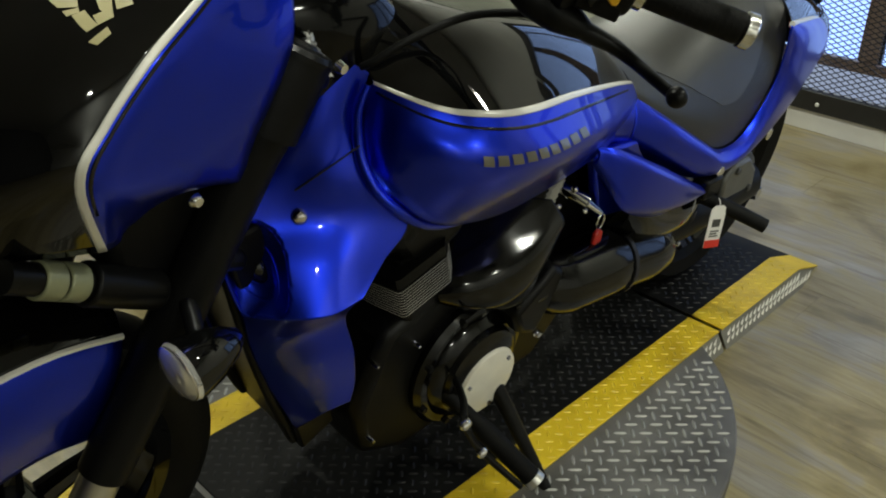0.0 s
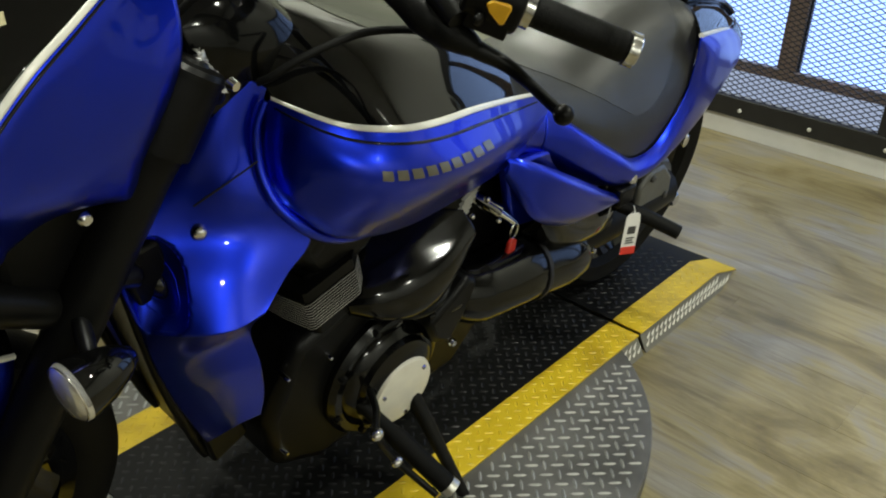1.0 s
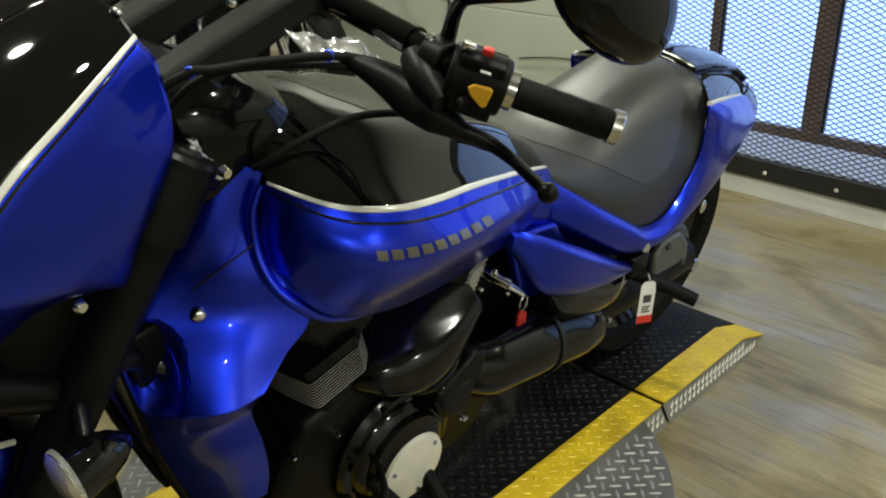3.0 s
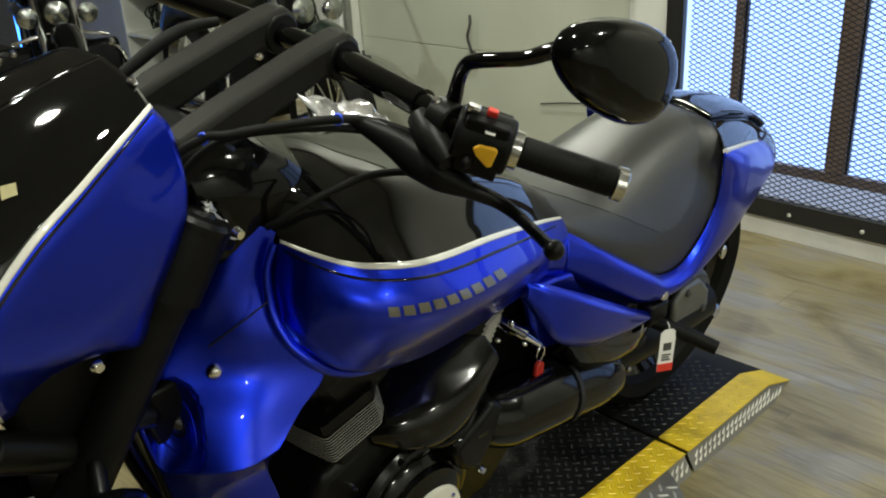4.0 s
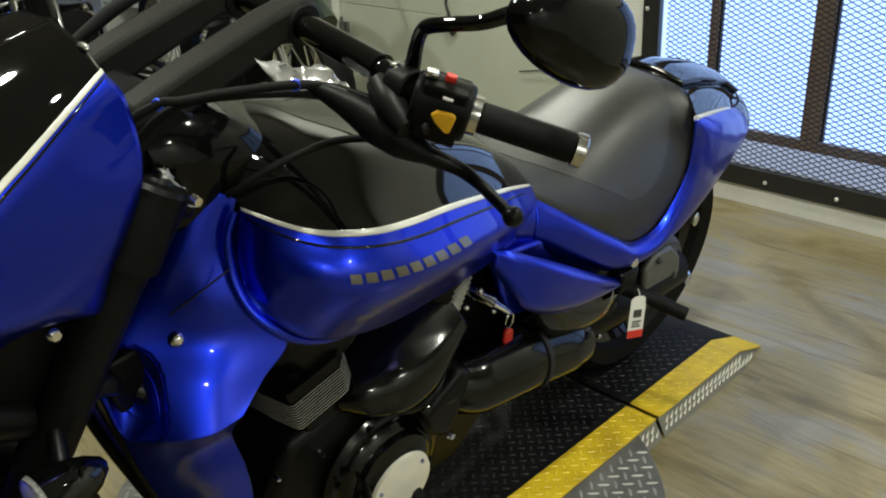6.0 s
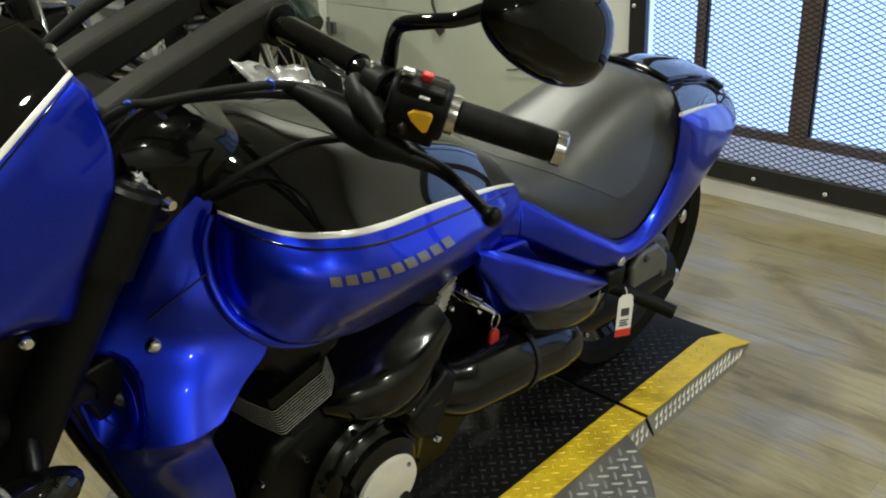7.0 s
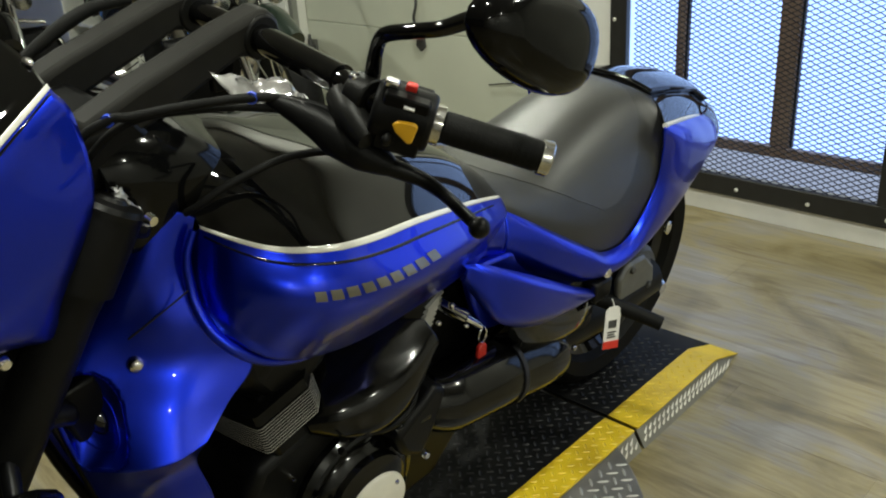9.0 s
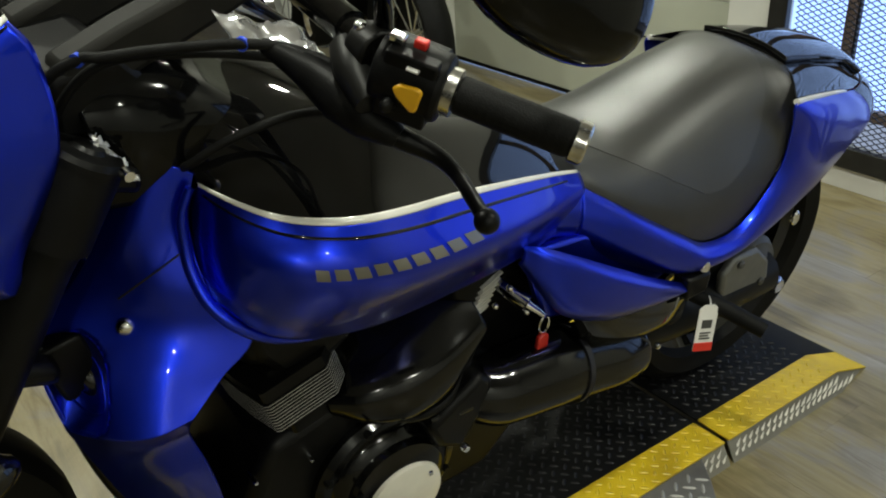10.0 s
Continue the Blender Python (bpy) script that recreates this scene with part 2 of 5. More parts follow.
# ---- mesh helpers ----
class Geo:
    """Collects vertices and faces of one mesh."""

    def __init__(self):
        self.v, self.f = [], []

    def add(self, verts, faces, m=None):
        k = len(self.v)
        self.v += [tuple(m @ Vector(p)) if m else tuple(p) for p in verts]
        self.f += [tuple(i + k for i in face) for face in faces]
        return self

    def box(self, x0, x1, y0, y1, z0, z1, m=None):
        p = [(x, y, z) for x in (x0, x1) for y in (y0, y1) for z in (z0, z1)]
        return self.add(p, [(0, 1, 3, 2), (4, 6, 7, 5), (0, 4, 5, 1), (2, 3, 7, 6), (0, 2, 6, 4), (1, 5, 7, 3)], m)

    def grid(self, rows, loop=False, flip=False):
        """rows: equal lists of points; loop closes each row on itself."""
        a, b = len(rows), len(rows[0])
        faces = []
        for i in range(a - 1):
            for j in range(b if loop else b - 1):
                q = (i * b + j, i * b + (j + 1) % b, (i + 1) * b + (j + 1) % b, (i + 1) * b + j)
                faces.append(q[::-1] if flip else q)
        return self.add([p for r in rows for p in r], faces)

    def tube(self, points, radius, n=12, steps=6, caps=True, flat=1.0):
        """A round bar along a smooth line; radius: one number or one for each point. flat squeezes it along its second axis."""
        line = spline(points, steps) if len(points) > 2 and steps > 1 else [Vector(p) for p in points]
        radii = [radius] * len(points) if isinstance(radius, (int, float)) else list(radius)
        rr = [float(r) for r in np.interp(np.linspace(0, len(points) - 1, len(line)), range(len(points)), radii)]
        rows, side = [], None
        for i, p in enumerate(line):
            d = (line[min(i + 1, len(line) - 1)] - line[max(i - 1, 0)]).normalized()
            if side is None:
                side = d.orthogonal().normalized()
            side = (side - d * side.dot(d)).normalized()
            up = d.cross(side)
            rows.append([p + rr[i] * (math.cos(a) * side + flat * math.sin(a) * up) for a in [2 * math.pi * k / n for k in range(n)]])
        k = len(self.v)
        self.grid(rows, loop=True)
        if caps:
            self.f.append(tuple(k + j for j in reversed(range(n))))
            self.f.append(tuple(k + (len(rows) - 1) * n + j for j in range(n)))
        return self

    def lathe(self, profile, m=None, n=32):
        """profile: (radius, height) round the z axis, closed by caps where the radius is 0."""
        rows = [[(r * math.cos(2 * math.pi * k / n), r * math.sin(2 * math.pi * k / n), h) for k in range(n)] for r, h in profile]
        k = len(self.v)
        self.grid(rows, loop=True)
        if m:
            self.v[k:] = [tuple(m @ Vector(p)) for p in self.v[k:]]
        return self

    def ball(self, centre, radii, m=None, n=20):
        rows = []
        for i in range(n // 2 + 1):
            a = math.pi * i / (n // 2)
            s = max(math.sin(a), 0.02)
            rows.append([(radii[0] * s * math.cos(2 * math.pi * k / n), radii[1] * s * math.sin(2 * math.pi * k / n), -radii[2] * math.cos(a)) for k in range(n)])
        k = len(self.v)
        self.grid(rows, loop=True)
        move = Matrix.Translation(centre) @ (m or Matrix())
        self.v[k:] = [tuple(move @ Vector(p)) for p in self.v[k:]]
        return self

    def prism(self, outline, y0, y1, m=None):
        """outline: points (x, z), pulled from y0 to y1."""
        n = len(outline)
        p = [(x, y0, z) for x, z in outline] + [(x, y1, z) for x, z in outline]
        faces = [tuple(range(n)), tuple(range(2 * n - 1, n - 1, -1))]
        faces += [(i, i + n, (i + 1) % n + n, (i + 1) % n) for i in range(n)]
        return self.add(p, faces, m)

    def mirrored(self):
        g = Geo()
        g.v = [(x, -y, z) for x, y, z in self.v]
        g.f = [f[::-1] for f in self.f]
        return g

    def moved(self, m):
        g = Geo()
        g.v = [tuple(m @ Vector(p)) for p in self.v]
        g.f = list(self.f)
        return g


def spline(points, steps):
    """A smooth line through the points."""
    p = [Vector(q) for q in points]
    out = []
    for i in range(len(p) - 1):
        a, b, c, d = p[max(i - 1, 0)], p[i], p[i + 1], p[min(i + 2, len(p) - 1)]
        for k in range(steps):
            t = k / steps
            out.append(0.5 * (2 * b + (c - a) * t + (2 * a - 5 * b + 4 * c - d) * t * t + (3 * b - a - 3 * c + d) * t ** 3))
    return out + [p[-1]]


def at(points, t):
    """The point at t, from 0 to 1, on the smooth line through the points."""
    n = len(points) - 1
    s = min(max(t * n, 0.0), n - 1e-6)
    i = int(s)
    s -= i
    a, b, c, d = (Vector(points[max(i - 1, 0)]), Vector(points[i]), Vector(points[i + 1]), Vector(points[min(i + 2, n)]))
    return 0.5 * (2 * b + (c - a) * s + (2 * a - 5 * b + 4 * c - d) * s * s + (3 * b - a - 3 * c + d) * s ** 3)


def skin(rails, nu, nv, u0=0.0, u1=1.0, v0=0.0, v1=1.0):
    """Points of the smooth sheet through the rails, row by row along v."""
    us = [u0 + (u1 - u0) * i / nu for i in range(nu + 1)]
    cols = [[at(r, u) for r in rails] for u in us]
    return [[at(c, v0 + (v1 - v0) * j / nv) for c in cols] for j in range(nv + 1)]


def lifted(rows, h):
    """The same sheet pushed h along its normals."""
    out = []
    for j, row in enumerate(rows):
        line = []
        for i, p in enumerate(row):
            du = row[min(i + 1, len(row) - 1)] - row[max(i - 1, 0)]
            dv = rows[min(j + 1, len(rows) - 1)][i] - rows[max(j - 1, 0)][i]
            line.append(p + h * du.cross(dv).normalized())
        out.append(line)
    return out


def sheet_point(rails, u, v):
    return at([at(q, u) for q in rails], v)


def sheet_normal(rails, u, v):
    return (sheet_point(rails, u + 0.01, v) - sheet_point(rails, u - 0.01, v)).cross(sheet_point(rails, u, v + 0.01) - sheet_point(rails, u, v - 0.01)).normalized()


def mesh_of(name, g, mat, sharp=38.0, smooth=True):
    me = bpy.data.meshes.new(name)
    me.from_pydata([tuple(p) for p in g.v], [], g.f)
    me.validate()
    if smooth:
        me.polygons.foreach_set("use_smooth", [True] * len(me.polygons))
        me.set_sharp_from_angle(angle=radians(sharp))
    if mat:
        me.materials.append(mat)
    return me


def part(name, g, mat, parent, label="", bevel=0.0, thick=0.0, sharp=38.0, smooth=True, offset=-1.0):
    ob = new(name, mesh_of(name, g, mat, sharp, smooth))
    ob.parent = parent
    if label:
        ob["label"] = label
    if thick:
        mod = ob.modifiers.new("thickness", "SOLIDIFY")
        mod.thickness, mod.offset = thick, offset
    if bevel:
        mod = ob.modifiers.new("edges", "BEVEL")
        mod.width, mod.segments, mod.limit_method, mod.angle_limit = bevel, 2, "ANGLE", radians(40)
    return ob


def thing(name, label, category, m=None, group="", kind=""):
    ob = new(name)
    ob.matrix_basis = m or Matrix()
    ob.empty_display_size = 0.1
    return tagged(ob, label, category, group, kind)


def solid(name, g, mat, label="", category="", kind="", group="", bevel=0.0, sharp=38.0, smooth=True):
    ob = part(name, g, mat, None, "", bevel, 0.0, sharp, smooth)
    return tagged(ob, label, category, group, kind)


# ---- room ----
WALL_X = 2.975
X0, X1, Y0, Y1 = -5.0, WALL_X, -4.5, 9.0
solid("floor", Geo().box(X0, X1 + 0.3, Y0, Y1, -0.12, -0.001), M_WOOD, "worn grey-brown wood plank floor", "floor", "structure", smooth=False)
solid("ceiling", Geo().box(X0, X1 + 0.2, Y0, Y1, CEILING, CEILING + 0.1), M_CEIL, "plain grey painted ceiling", "ceiling", "structure", smooth=False)
# Out of view; kept pale as a reflector for the blue bodywork.
solid("wall_south", Geo().box(X0, X1 + 0.2, Y0 - 0.15, Y0, -0.12, CEILING), M_GREYWALL, "unseen pale wall that reflects light onto the bike", "wall", "structure", smooth=False)
solid("wall_north", Geo().box(X0, X1 + 0.2, Y1, Y1 + 0.15, -0.12, CEILING), M_DARKWALL, "dark painted far wall", "wall", "structure", smooth=False)
solid("wall_west", Geo().box(X0 - 0.15, X0, Y0, Y1, -0.12, CEILING), M_DARKWALL, "dark painted wall", "wall", "structure", smooth=False)

WIN_Y0, WIN_Y1, WIN_Z0, WIN_Z1 = -0.34, 0.68, 0.16, 1.50
DOOR_Y0, DOOR_Y1, DOOR_Z1 = 0.89, 2.70, 2.15
wall = Geo()
wall.box(X1, X1 + 0.2, Y0, WIN_Y0 - 1.25, -0.12, CEILING)
wall.box(X1, X1 + 0.2, WIN_Y0 - 1.25, WIN_Y1, -0.12, WIN_Z0 - 0.03)
wall.box(X1, X1 + 0.2, WIN_Y0 - 1.25, WIN_Y1, WIN_Z1, CEILING)
wall.box(X1, X1 + 0.2, WIN_Y1, DOOR_Y0, -0.12, CEILING)
wall.box(X1, X1 + 0.2, DOOR_Y0, DOOR_Y1, DOOR_Z1, CEILING)
wall.box(X1, X1 + 0.2, DOOR_Y1, Y1, -0.12, CEILING)
solid("wall_east", wall, M_WALL, "pale painted wall with windows and a garage door", "wall", "structure", smooth=False)
for a, b in ((Y0, DOOR_Y0), (DOOR_Y1 + 0.06, Y1)):
    solid("baseboard", Geo().box(X1 - 0.014, X1 - 0.002, a, b, 0.0, 0.078), M_BASE, "white painted baseboard along the wall", "baseboard", "structure", bevel=0.002)
solid("trim", Geo().box(X1 - 0.016, X1 - 0.002, WIN_Y1 + 0.035, DOOR_Y0 - 0.003, 0.099, CEILING), M_WHITE, "white painted post between window and door", "trim", "structure", bevel=0.003)
solid("trim", Geo().box(X1 - 0.05, X1 - 0.002, DOOR_Y1 + 0.045, DOOR_Y1 + 0.29, 0.099, CEILING), M_WHITE, "white painted post beside the garage door", "trim", "structure", bevel=0.004)

# window behind the screen
window = thing("window_1", "tall window with frosted daylit panes and brown mullions", "window", Matrix(), kind="structure")
FX = X1 + 0.055
def bar(name, y0, y1, z0, z1, depth=0.05):
    part(name, Geo().box(FX if name == "mullion" else FX - 0.006, FX + depth, y0, y1, z0, z1), M_MULLION, window, bevel=0.003)
for y0, y1 in ((-1.08, -1.01), (-0.52, -0.445), (0.001, 0.073), (0.431, 0.468)):
    bar("mullion", y0, y1, 0.274, WIN_Z1)
    part("glazing_bead", Geo().box(FX + 0.004, FX + 0.03, y0 - 0.011, y0 - 0.001, 0.274, WIN_Z1), M_FRAME, window, "dark glazing bead", bevel=0.002)
bar("rail", -1.59, 0.68, 0.232, 0.272, 0.058)
for y0, y1 in ((-1.59, -1.08), (-1.01, -0.52), (-0.445, 0.001), (0.073, 0.431), (0.468, 0.68)):
    part("pane", Geo().box(FX + 0.02, FX + 0.026, y0, y1, 0.272, WIN_Z1), M_PANE, window)

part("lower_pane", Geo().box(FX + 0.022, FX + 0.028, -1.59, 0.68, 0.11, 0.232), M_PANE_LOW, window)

# black steel screen with expanded metal in front of the window
def screen(y0, y1, label):
    root = thing("mesh_screen", label, "screen", Matrix.Translation((X1 - 0.03, 0, 0)), group="window screens")
    z0, z1, w, wb = 0.080, 1.56, 0.072, 0.074
    part("frame_bar", Geo().box(0, 0.028, y0, y1, z0, z0 + wb), M_FRAME, root, bevel=0.003)
    part("frame_bar", Geo().box(0, 0.028, y0, y1, z1 - w, z1), M_FRAME, root, bevel=0.003)
    part("frame_bar", Geo().box(0, 0.028, y0, y0 + w, z0 + wb, z1 - w), M_FRAME, root, bevel=0.003)
    part("frame_bar", Geo().box(0, 0.028, y1 - w, y1, z0 + wb, z1 - w), M_FRAME, root, bevel=0.003)
    bolts = [(y0 + 0.03 + (y1 - y0 - 0.06) * k / 4, z0 + 0.03) for k in range(5)] + [(y1 - 0.02, z) for z in (0.4, 0.7, 1.0)] + [(y0 + 0.02, z) for z in (0.4, 0.7, 1.0)]
    for y, z in bolts:
        part("bolt", Geo().lathe([(0, -0.001), (0.008, -0.001), (0.008, 0.003), (0.005, 0.006), (0, 0.006)], Matrix.Translation((0, y, z)) @ pose(0, 0, 0, 0, -90, 0), 8), M_FIN, root)
    g = Geo()
    cw, ch, s = 0.0400, 0.0096, 0.0016
    ya, yb, za, zb = y0 + w - 0.004, y1 - w + 0.004, z0 + wb - 0.004, z1 - w + 0.004
    ny, nz = int((yb - ya) / cw), int((zb - za) / ch)
    for j in range(nz):
        for i in range(2 * ny):
            p, q = ya + i * cw / 2, ya + (i + 1) * cw / 2
            up = (i + j) % 2 == 0
            a, b = za + j * ch, za + (j + 1) * ch
            if not up:
                a, b = b, a
            d = 0.004 if up else 0.0
            g.add([(0.008 + d, p, a - s), (0.008 + d, p, a + s), (0.012 + d, q, b + s), (0.012 + d, q, b - s), (0.0115 + d, p, a - s), (0.0115 + d, p, a + s), (0.0155 + d, q, b + s), (0.0155 + d, q, b - s)],
                  [(0, 1, 2, 3), (7, 6, 5, 4), (0, 3, 7, 4), (1, 5, 6, 2)])
    tagged(part("expanded_metal", g, M_MESH, root, "dark diamond wire mesh", smooth=False), kind="stuff")
    return root


screen(-0.420, 0.708, "black steel framed mesh screen bolted over the window")

screen(-1.590, -0.460, "black steel framed mesh screen bolted over the next window")

# garage door
door = thing("door_1", "pale sectional garage door with latch and hinges", "garage door", Matrix.Translation((X1 + 0.05, 0, 0)), kind="structure")
for k in range(4):
    z = 0.022 + k * 0.53
    part("panel", Geo().box(0, 0.04, DOOR_Y0 + 0.004, DOOR_Y1 - 0.004, z, z + 0.5275), M_DOOR, door, bevel=0.003)
part("bottom_seal", Geo().box(-0.004, 0.04, DOOR_Y0, DOOR_Y1, 0.006, 0.022), M_RUBBER, door, "black rubber bottom seal")
part("track", Geo().box(-0.085, -0.03, DOOR_Y1 + 0.004, DOOR_Y1 + 0.034, 0.05, 2.3), M_TRACK, door, "grey steel roller track", bevel=0.004)
part("track", Geo().box(-0.085, -0.03, DOOR_Y0 - 0.02, DOOR_Y0 - 0.004, 0.85, 2.3), M_SATIN, door, "dark steel roller track", bevel=0.004)
for z in (0.42, 0.98):
    h = Geo().box(-0.02, 0.0, DOOR_Y1 - 0.075, DOOR_Y1 - 0.01, z - 0.03, z + 0.03).tube([(-0.025, DOOR_Y1 - 0.04, z - 0.06), (-0.025, DOOR_Y1 - 0.04, z + 0.06)], 0.009)
    part("hinge", h, M_GREYCASE, door, "dark grey steel hinge", bevel=0.002)
    h = Geo().box(-0.02, 0.0, DOOR_Y0 + 0.02, DOOR_Y0 + 0.075, z + 0.24, z + 0.30).tube([(-0.03, DOOR_Y0 + 0.05, z + 0.27), (-0.03, DOOR_Y0 + 0.15, z + 0.28)], 0.008)
    part("roller_bracket", h, M_GREYCASE, door, "dark grey steel roller bracket", bevel=0.002)
latch = Geo().box(-0.008, 0.0, 1.80, 1.85, 0.48, 0.53)
latch.tube([(-0.01, 1.825, 0.51), (-0.03, 1.82, 0.56), (-0.035, 1.835, 0.62), (-0.03, 1.82, 0.68), (-0.02, 1.83, 0.72)], 0.007)
latch.prism([(1.795, 0.485), (1.825, 0.46), (1.855, 0.485), (1.845, 0.535), (1.825, 0.55), (1.805, 0.535)], -0.012, 0.0, Matrix(((0, 1, 0, 0), (1, 0, 0, 0), (0, 0, 1, 0), (0, 0, 0, 1))))
part("latch", latch, M_DRIVE, door, "bent grey steel latch handle")
part("cord", Geo().tube([(-0.01, 1.40, 0.345), (-0.012, 1.25, 0.37), (-0.012, 1.11, 0.382), (-0.012, 0.95, 0.375)], 0.003, 6, 4), M_SATIN, door, "thin dark cord")
solid("daylight_slit", Geo().box(X1 + 0.06, X1 + 0.07, DOOR_Y0 + 0.1, DOOR_Y1 - 0.02, 0.0, 0.005), M_PANE, "thin slit of daylight below the garage door", "light", "structure", smooth=False)

# ceiling downlights, two of them added to light the wall behind the camera
for n, (lx, ly) in enumerate(LAMP_SPOTS):
    root = thing("ceiling_lamp", "round white ceiling lamp with warm diffuser, two of the set added", "lamp", Matrix.Translation((lx, ly, CEILING)), group="ceiling lamps")
    part("housing", Geo().lathe([(0.0, -0.005), (0.085, -0.005), (0.095, -0.03), (0.08, -0.055), (0.073, -0.055), (0.066, -0.02), (0, -0.02)]), M_WHITE, root)
    part("diffuser", Geo().lathe([(0, -0.045), (0.058, -0.045), (0.071, -0.035), (0.065, -0.021)]), M_LAMP, root, "warm glowing diffuser")
    light = bpy.data.lights.new("downlight", "AREA")
    light.shape, light.size, light.energy, light.color = "DISK", 0.13, LAMP_W, LAMP_COLOUR
    lo = new("downlight", light)
    lo.parent = root
    lo.location = (0, 0, -0.07)

# ---- turntable and ramp platform ----
def lug_field(inside, pitch, z, length, width, height, axis_turn=45.0, ox=0.0, oy=0.0, bounds=(-1, 1, -1, 1)):
    """Raised treads on a turned lattice, alternating in direction."""
    g = Geo()
    c, s = math.cos(radians(axis_turn)), math.sin(radians(axis_turn))
    n = int(1.5 * max(bounds[1] - bounds[0], bounds[3] - bounds[2]) / pitch)
    cx, cy = (bounds[0] + bounds[1]) / 2, (bounds[2] + bounds[3]) / 2
    for i in range(-n, n + 1):
        for j in range(-n, n + 1):
            a, b = i * pitch, j * pitch
            x, y = cx + a * c - b * s + ox, cy + a * s + b * c + oy
            if not inside(x, y):
                continue
            turn = radians(axis_turn + (90 if (i + j) % 2 else 0))
            p, q = math.cos(turn), math.sin(turn)
            pts = []
            for u, v, h in ((-1, 0, 0), (-0.5, -1, 0), (0.5, -1, 0), (1, 0, 0), (0.5, 1, 0), (-0.5, 1, 0), (-0.62, 0, 1), (0.62, 0, 1)):
                u, v = u * length / 2, v * width / 2
                pts.append((x + u * p - v * q, y + u * q + v * p, z + h * height))
            g.add(pts, [(0, 1, 6), (1, 2, 7, 6), (2, 3, 7), (3, 4, 7), (4, 5, 6, 7), (5, 0, 6)])
    return g


DISC_X, DISC_R, DISC_Z = 0.915, 0.600, 0.044
disc = thing("turntable", "round galvanised diamond-plate turntable on the floor", "turntable", Matrix.Translation((DISC_X, 0, 0)))
part("disc", Geo().lathe([(0, 0.0), (DISC_R - 0.004, 0.0), (DISC_R, 0.003), (DISC_R, DISC_Z - 0.003), (DISC_R - 0.003, DISC_Z), (0, DISC_Z)], None, 128), M_PLATE, disc)
tread = lug_field(lambda x, y: math.hypot(x, y) < DISC_R - 0.018 and abs(y) > 0.325, 0.0262, DISC_Z - 0.0002, 0.0300, 0.0072, 0.0030, 45, bounds=(-0.62, 0.62, -0.62, 0.62))
tagged(part("tread", tread, M_LUG, disc, "worn bright raised treads"), kind="stuff")

DECK_IN, DECK_OUT, DECK_Z = 0.228, 0.312, 0.05


def deck(name, label, x0, x1, slope_to=None):
    """A ramp plate with yellow edges and bare metal skirts; slope_to: where its end comes down to the floor."""
    root = thing(name, label, "ramp", Matrix())
    base = 0.0
    tip = 0.004

    def plate(y0, y1, top, mat, nm, lab=""):
        g = Geo()
        out = [(x0, top - 0.005), (x0, top), (x1, top)]
        if slope_to is not None:
            out += [(slope_to, tip), (slope_to, tip - 0.003)]
        out += [(x1, top - 0.005)]
        g.prism(out, y0, y1)
        return part(nm, g, mat, root, lab, bevel=0.0012)

    plate(-DECK_IN, DECK_IN, DECK_Z, M_DECK, "black_plate")
    for side in (-1, 1):
        a, b = sorted((side * DECK_IN, side * DECK_OUT))
        plate(a, b, DECK_Z + 0.0006, M_YELLOW, "yellow_edge", "yellow painted tread edge")
        ys = side * (DECK_OUT - 0.004)
        g = Geo()
        out = [(x0, base), (x0, DECK_Z - 0.006), (x1, DECK_Z - 0.006)]
        if slope_to is not None:
            out += [(slope_to + math.copysign(0.012, x0 - x1), base + 0.001), (x1, base)]
        else:
            out += [(x1, base)]
        FLARE = 0.024
        g.prism(out, *sorted((ys, ys - side * 0.004)))
        g.v = [(x, y + (side * FLARE * (DECK_Z - 0.006 - z) / (DECK_Z - 0.006) if abs(x - x0) <= abs(x1 - x0) + 0.001 else 0.0), z) for x, y, z in g.v]
        part("skirt", g, M_BARE, root, "bare metal diamond-plate skirt")
        g = Geo()
        far = x1 if slope_to is None else slope_to
        nx = int(abs(far - x0) / 0.021)
        for k in range(nx):
            for row in range(2):
                x = min(x0, far) + 0.014 + (k + 0.5 * row) * 0.021
                zc = base + 0.0150 + row * 0.0130
                t = radians(60)
                u, w = 0.0165 * math.cos(t), 0.0165 * math.sin(t)
                v, h = -0.0033 * math.sin(t), 0.0033 * math.cos(t)
                y = ys + side * FLARE * (DECK_Z - 0.006 - zc) / (DECK_Z - 0.006)
                roof = DECK_Z - 0.005 if slope_to is None or abs(x - x0) < abs(x1 - x0) else (DECK_Z - 0.005) * abs(slope_to - x) / abs(slope_to - x1)
                if zc + 0.0135 > roof or x > max(x0, far) - 0.008:
                    continue
                f = [(0, 1, 4), (1, 2, 4), (2, 3, 4), (3, 0, 4)]
                g.add([(x - u, y, zc - w), (x - v, y, zc - h), (x + u, y, zc + w), (x + v, y, zc + h), (x, y + side * 0.0045, zc)], f if side < 0 else [q[::-1] for q in f])
        tagged(part("skirt_tread", g, M_BRIGHT, root, "bright worn treads"), kind="stuff")
    lo, hi = min(x0, x1) + 0.012, max(x0, x1) - 0.006
    b = (lo, hi, -0.32, 0.32)
    black = lug_field(lambda x, y: lo < x < hi and abs(y) < DECK_IN - 0.01, 0.0225, DECK_Z, 0.020, 0.0065, 0.0018, 45, bounds=b)
    tagged(part("black_tread", black, M_DECKLUG, root), kind="stuff")
    gold = lug_field(lambda x, y: lo < x < hi and DECK_IN + 0.008 < abs(y) < DECK_OUT - 0.008, 0.0225, DECK_Z + 0.0006, 0.020, 0.0065, 0.0018, 45, bounds=b)
    tagged(part("yellow_tread", gold, M_YELLOW, root), kind="stuff")
    return root


